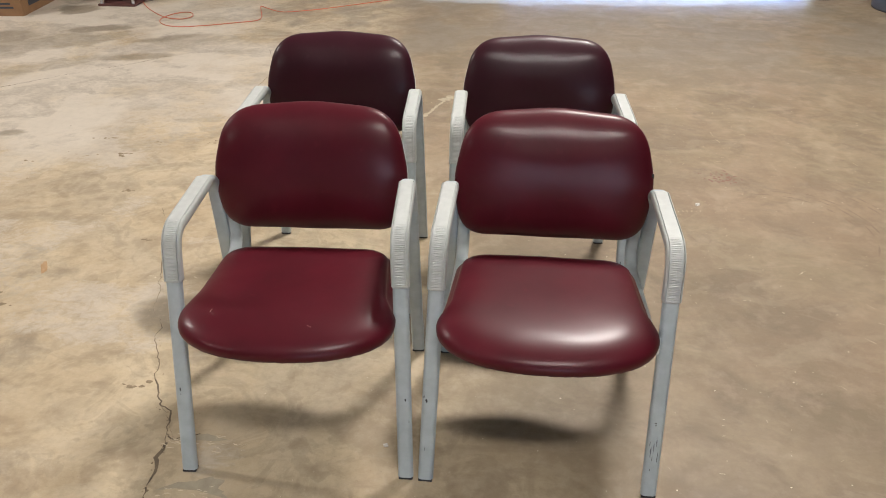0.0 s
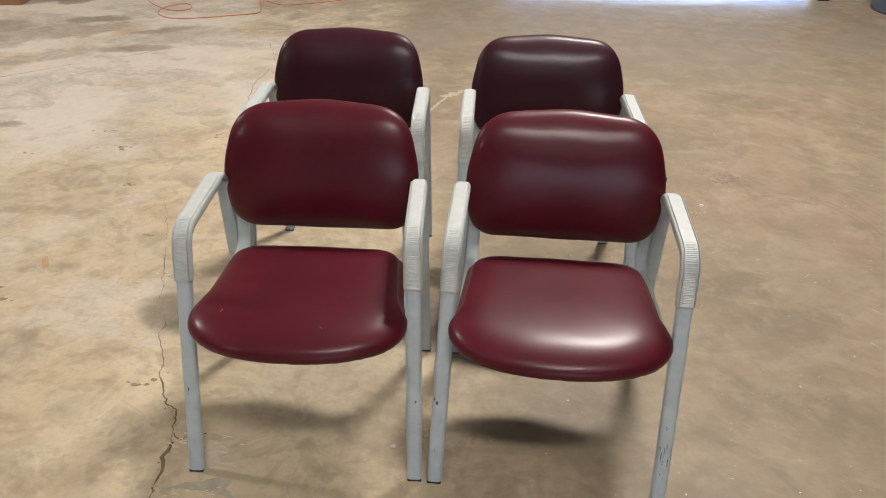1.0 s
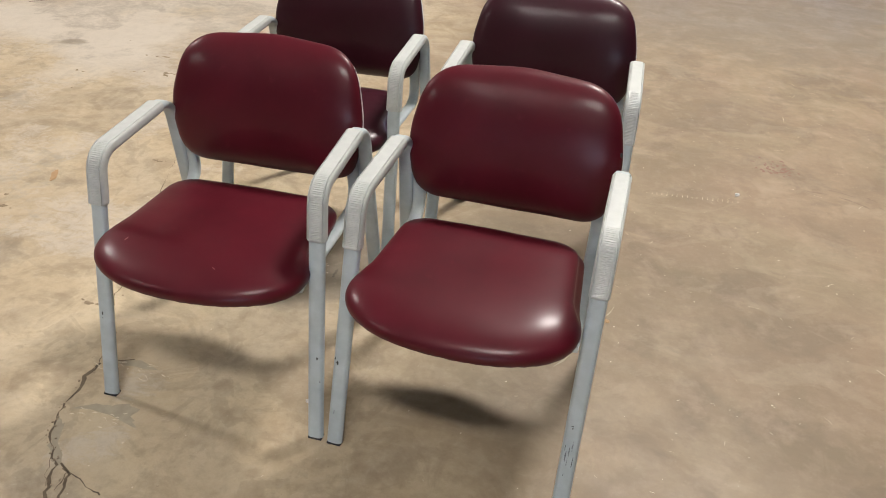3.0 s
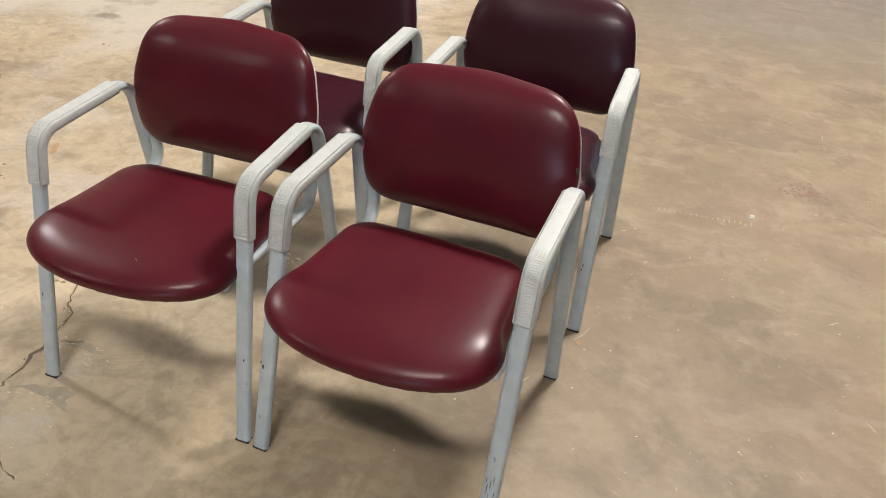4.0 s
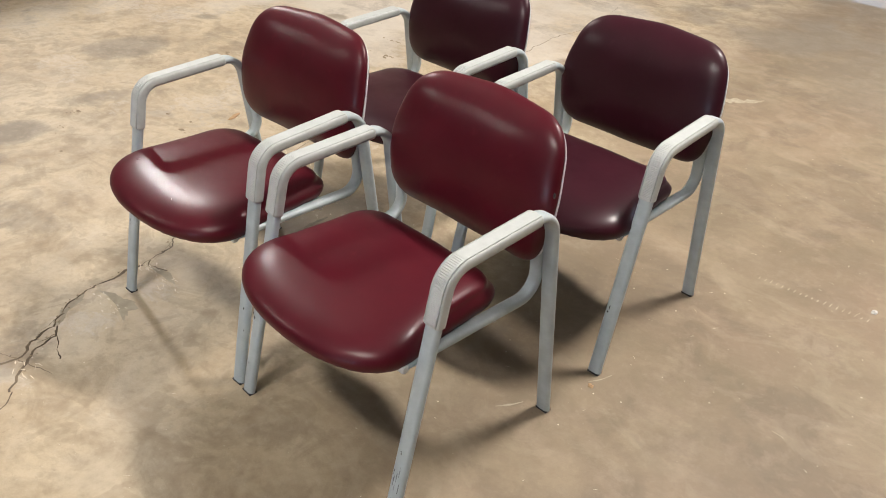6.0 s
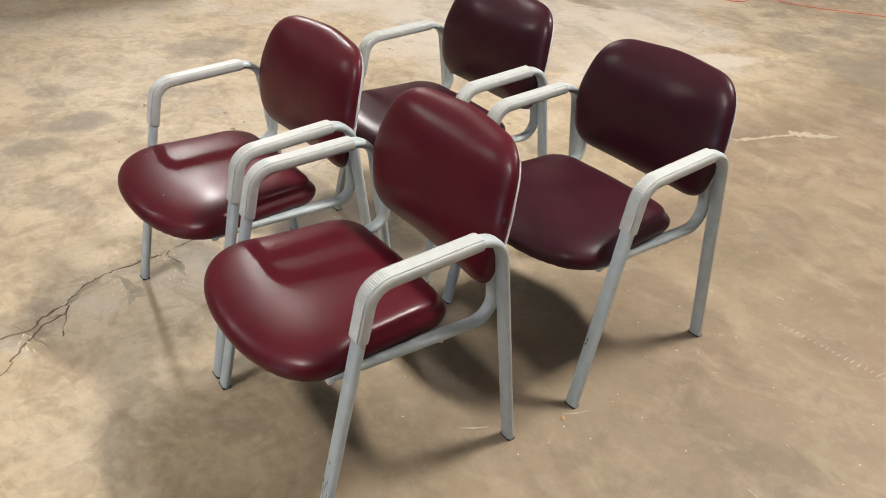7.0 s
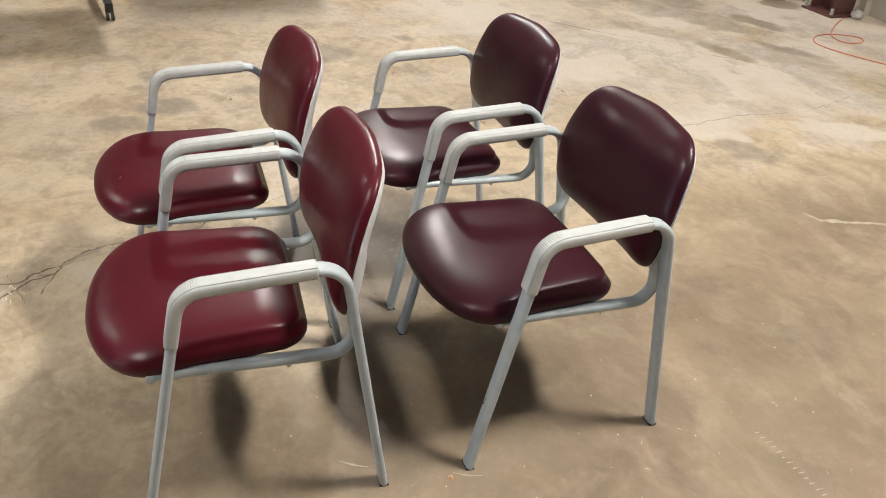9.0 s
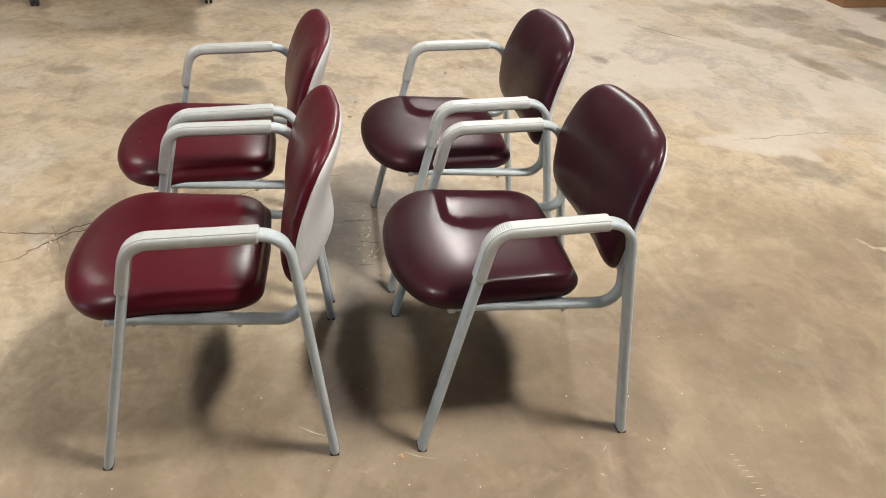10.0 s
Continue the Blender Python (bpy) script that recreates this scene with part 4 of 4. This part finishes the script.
def smears():
    """Old marks on the slab: a reddish ring, dark turning arcs of tyres, chalky wipes by the crack."""
    rng = random.Random(21)
    bm = bmesh.new()
    for k in range(70):
        p = Vector((1.16 + rng.gauss(0, 0.042), 3.44 + rng.gauss(0, 0.034)))
        d = Vector((rng.uniform(-1, 1), rng.uniform(-0.6, 0.6))) * rng.uniform(0.006, 0.020)
        w = rng.uniform(0.005, 0.016)
        ribbon(bm, [p, p + d * 0.5 + Vector((0, rng.gauss(0, 0.002))), p + d], [w * 0.4, w, w * 0.3], 0.0007 + 0.000004 * k)
    tagged(part("red_stain", bm, REDMARK, smooth=False), "faded reddish blotch on the brown concrete", "stain", kind="stuff")
    bm = bmesh.new()
    for r, a0, a1 in ((0.34, -0.6, 1.5), (0.37, -0.4, 1.2), (0.47, -0.2, 1.0), (0.50, 0.1, 1.1), (0.30, 0.2, 1.7)):
        for piece in range(5):
            b0 = a0 + (a1 - a0) * (piece + rng.uniform(0, 0.3)) / 5
            b1 = b0 + (a1 - a0) / 5 * rng.uniform(0.35, 0.9)
            pts = [Vector((1.30 + r * math.cos(b0 + (b1 - b0) * k / 6), 2.95 + r * 1.1 * math.sin(b0 + (b1 - b0) * k / 6))) for k in range(7)]
            ribbon(bm, pts, [0.012 * rng.uniform(0.3, 1.0) * math.sin(math.pi * (k + 0.6) / 7.2) for k in range(7)], 0.0006)
    tagged(part("tyre_scuffs", bm, TYRE, smooth=False), "faint dark curved scuffs on the concrete", "scuff marks", kind="stuff")
    bm = bmesh.new()
    for x0, y0, dx, dy, many in ((-0.80, 1.585, 0.22, 0.03, 26), (-0.72, 1.415, 0.14, 0.02, 14), (-0.62, 1.09, 0.14, 0.06, 10), (-1.15, 2.40, 0.16, 0.02, 14), (-0.68, 2.17, 0.34, 0.06, 22)):
        for k in range(many):
            p = Vector((x0 + dx * rng.random() + rng.gauss(0, 0.01), y0 + dy * rng.random() + rng.gauss(0, 0.012)))
            d = Vector((rng.uniform(0.6, 1), rng.uniform(-0.5, 0.5))) * rng.uniform(0.006, 0.035)
            w = rng.uniform(0.001, 0.005)
            ribbon(bm, [p, p + d * 0.4 + Vector((0, rng.gauss(0, 0.002))), p + d], [w * 0.3, w, w * 0.3], 0.0010)
    tagged(part("chalky_wipes", bm, PALE, smooth=False), "pale chalky wipes beside the crack in the slab", "scuff marks", kind="stuff")


smears()


def plaster_smears():
    """Thin skims of old plaster with ragged rims."""
    rng = random.Random(33)
    bm = bmesh.new()
    for way, widths in (([(-0.36, 4.10), (-0.29, 4.13), (-0.24, 4.27), (-0.19, 4.41)], (0.012, 0.030, 0.016, 0.020)),
                        ([(-0.20, 4.42), (-0.15, 4.48), (-0.10, 4.53), (-0.05, 4.60)], (0.075, 0.060, 0.055, 0.014)),
                        ([(-0.65, 4.40), (-0.62, 4.47), (-0.60, 4.56)], (0.006, 0.016, 0.006)),
                        ([(0.43, 1.945), (0.455, 1.98), (0.47, 2.01)], (0.003, 0.008, 0.003)),
                        ([(0.545, 2.205), (0.565, 2.24), (0.575, 2.275)], (0.002, 0.006, 0.002))):
        pts = resample([Vector(p) for p in way], 0.008)
        total = pts[-1][0]
        left, right = [], []
        for n, (along, p) in enumerate(pts):
            d = (pts[min(n + 1, len(pts) - 1)][1] - pts[max(n - 1, 0)][1]).normalized()
            f = along / total * (len(widths) - 1)
            k = min(int(f), len(widths) - 2)
            w = (widths[k] + (widths[k + 1] - widths[k]) * (f - k)) / 2
            side = Vector((-d.y, d.x))
            rag = 0.85 + 0.9 * noise.noise(Vector((p.x * 38, p.y * 38, 1.0)))
            rug = 0.85 + 0.9 * noise.noise(Vector((p.x * 38, p.y * 38, 9.0)))
            left.append(bm.verts.new((*(p + side * w * max(rag, 0.15)), 0.0010)))
            right.append(bm.verts.new((*(p - side * w * max(rug, 0.15)), 0.0010)))
        for n in range(len(left) - 1):
            bm.faces.new((left[n], right[n], right[n + 1], left[n + 1]))
    tagged(part("plaster_smears", bm, SKIM, smooth=False), "thin ragged skims of pale plaster on the concrete", "plaster smear", kind="stuff")


plaster_smears()


def pits():
    """Small spalls and flakes of old dirt, in loose clusters on the dusty side."""
    rng = random.Random(52)
    bm = bmesh.new()
    for k in range(26):
        cx, cy = rng.uniform(-2.3, -0.9), rng.uniform(1.7, 3.9)
        for n in range(rng.choice([1, 1, 2, 3, 5])):
            x, y, r = cx + rng.gauss(0, 0.022), cy + rng.gauss(0, 0.014), 0.0025 + 0.009 * rng.random() ** 2
            long, turn = rng.uniform(1.0, 2.4), rng.uniform(-0.5, 0.5)
            ring = []
            for q in range(9):
                a = 2 * math.pi * q / 9
                u, v = r * long * rng.uniform(0.5, 1.2) * math.cos(a), r * rng.uniform(0.5, 1.2) * math.sin(a)
                ring.append(bm.verts.new((x + u * math.cos(turn) - v * math.sin(turn), y + u * math.sin(turn) + v * math.cos(turn), 0.0006 + 0.00001 * n)))
            bm.faces.new(ring)
    tagged(part("floor_pits", bm, PIT, smooth=False), "small brown pits and dirt flakes in the concrete", "pits", kind="stuff")


pits()


def crumb(x, y, r, mat, name, label, category, flat=0.5, seed=0, long=1.0, turn=0):
    bm = bmesh.new()
    bmesh.ops.create_icosphere(bm, subdivisions=2, radius=r)
    for v in bm.verts:
        v.co *= 1 + 0.7 * noise.noise(v.co / r * 1.3 + Vector((seed, 0, 0)))
        v.co.x *= long
        v.co.z = max(v.co.z * flat, -r * flat * 0.6)
    low = min(v.co.z for v in bm.verts)
    for v in bm.verts:
        v.co.z -= low
    ob = part(name, bm, mat)
    ob.matrix_world = pose(x, y, 0.0005, 0, 0, turn)
    tagged(ob, label, category)


crumb(0.988, 3.150, 0.009, CRUMB, "plaster_crumb", "small white crumb lying on the concrete", "debris", 0.7, 1)
crumb(-1.555, 2.455, 0.012, CHIPWOOD, "wood_chip", "thin brown wood chip lying on the concrete", "debris", 0.25, 3, 3.4, -62)
crumb(0.56, 2.195, 0.008, CHIPWOOD, "wood_chip", "small tan crumb beside a chair leg", "debris", 0.4, 7)
crumb(-0.17, 1.62, 0.006, CRUMB, "plaster_crumb", "tiny white crumb under the front chairs", "debris", 0.5, 8)
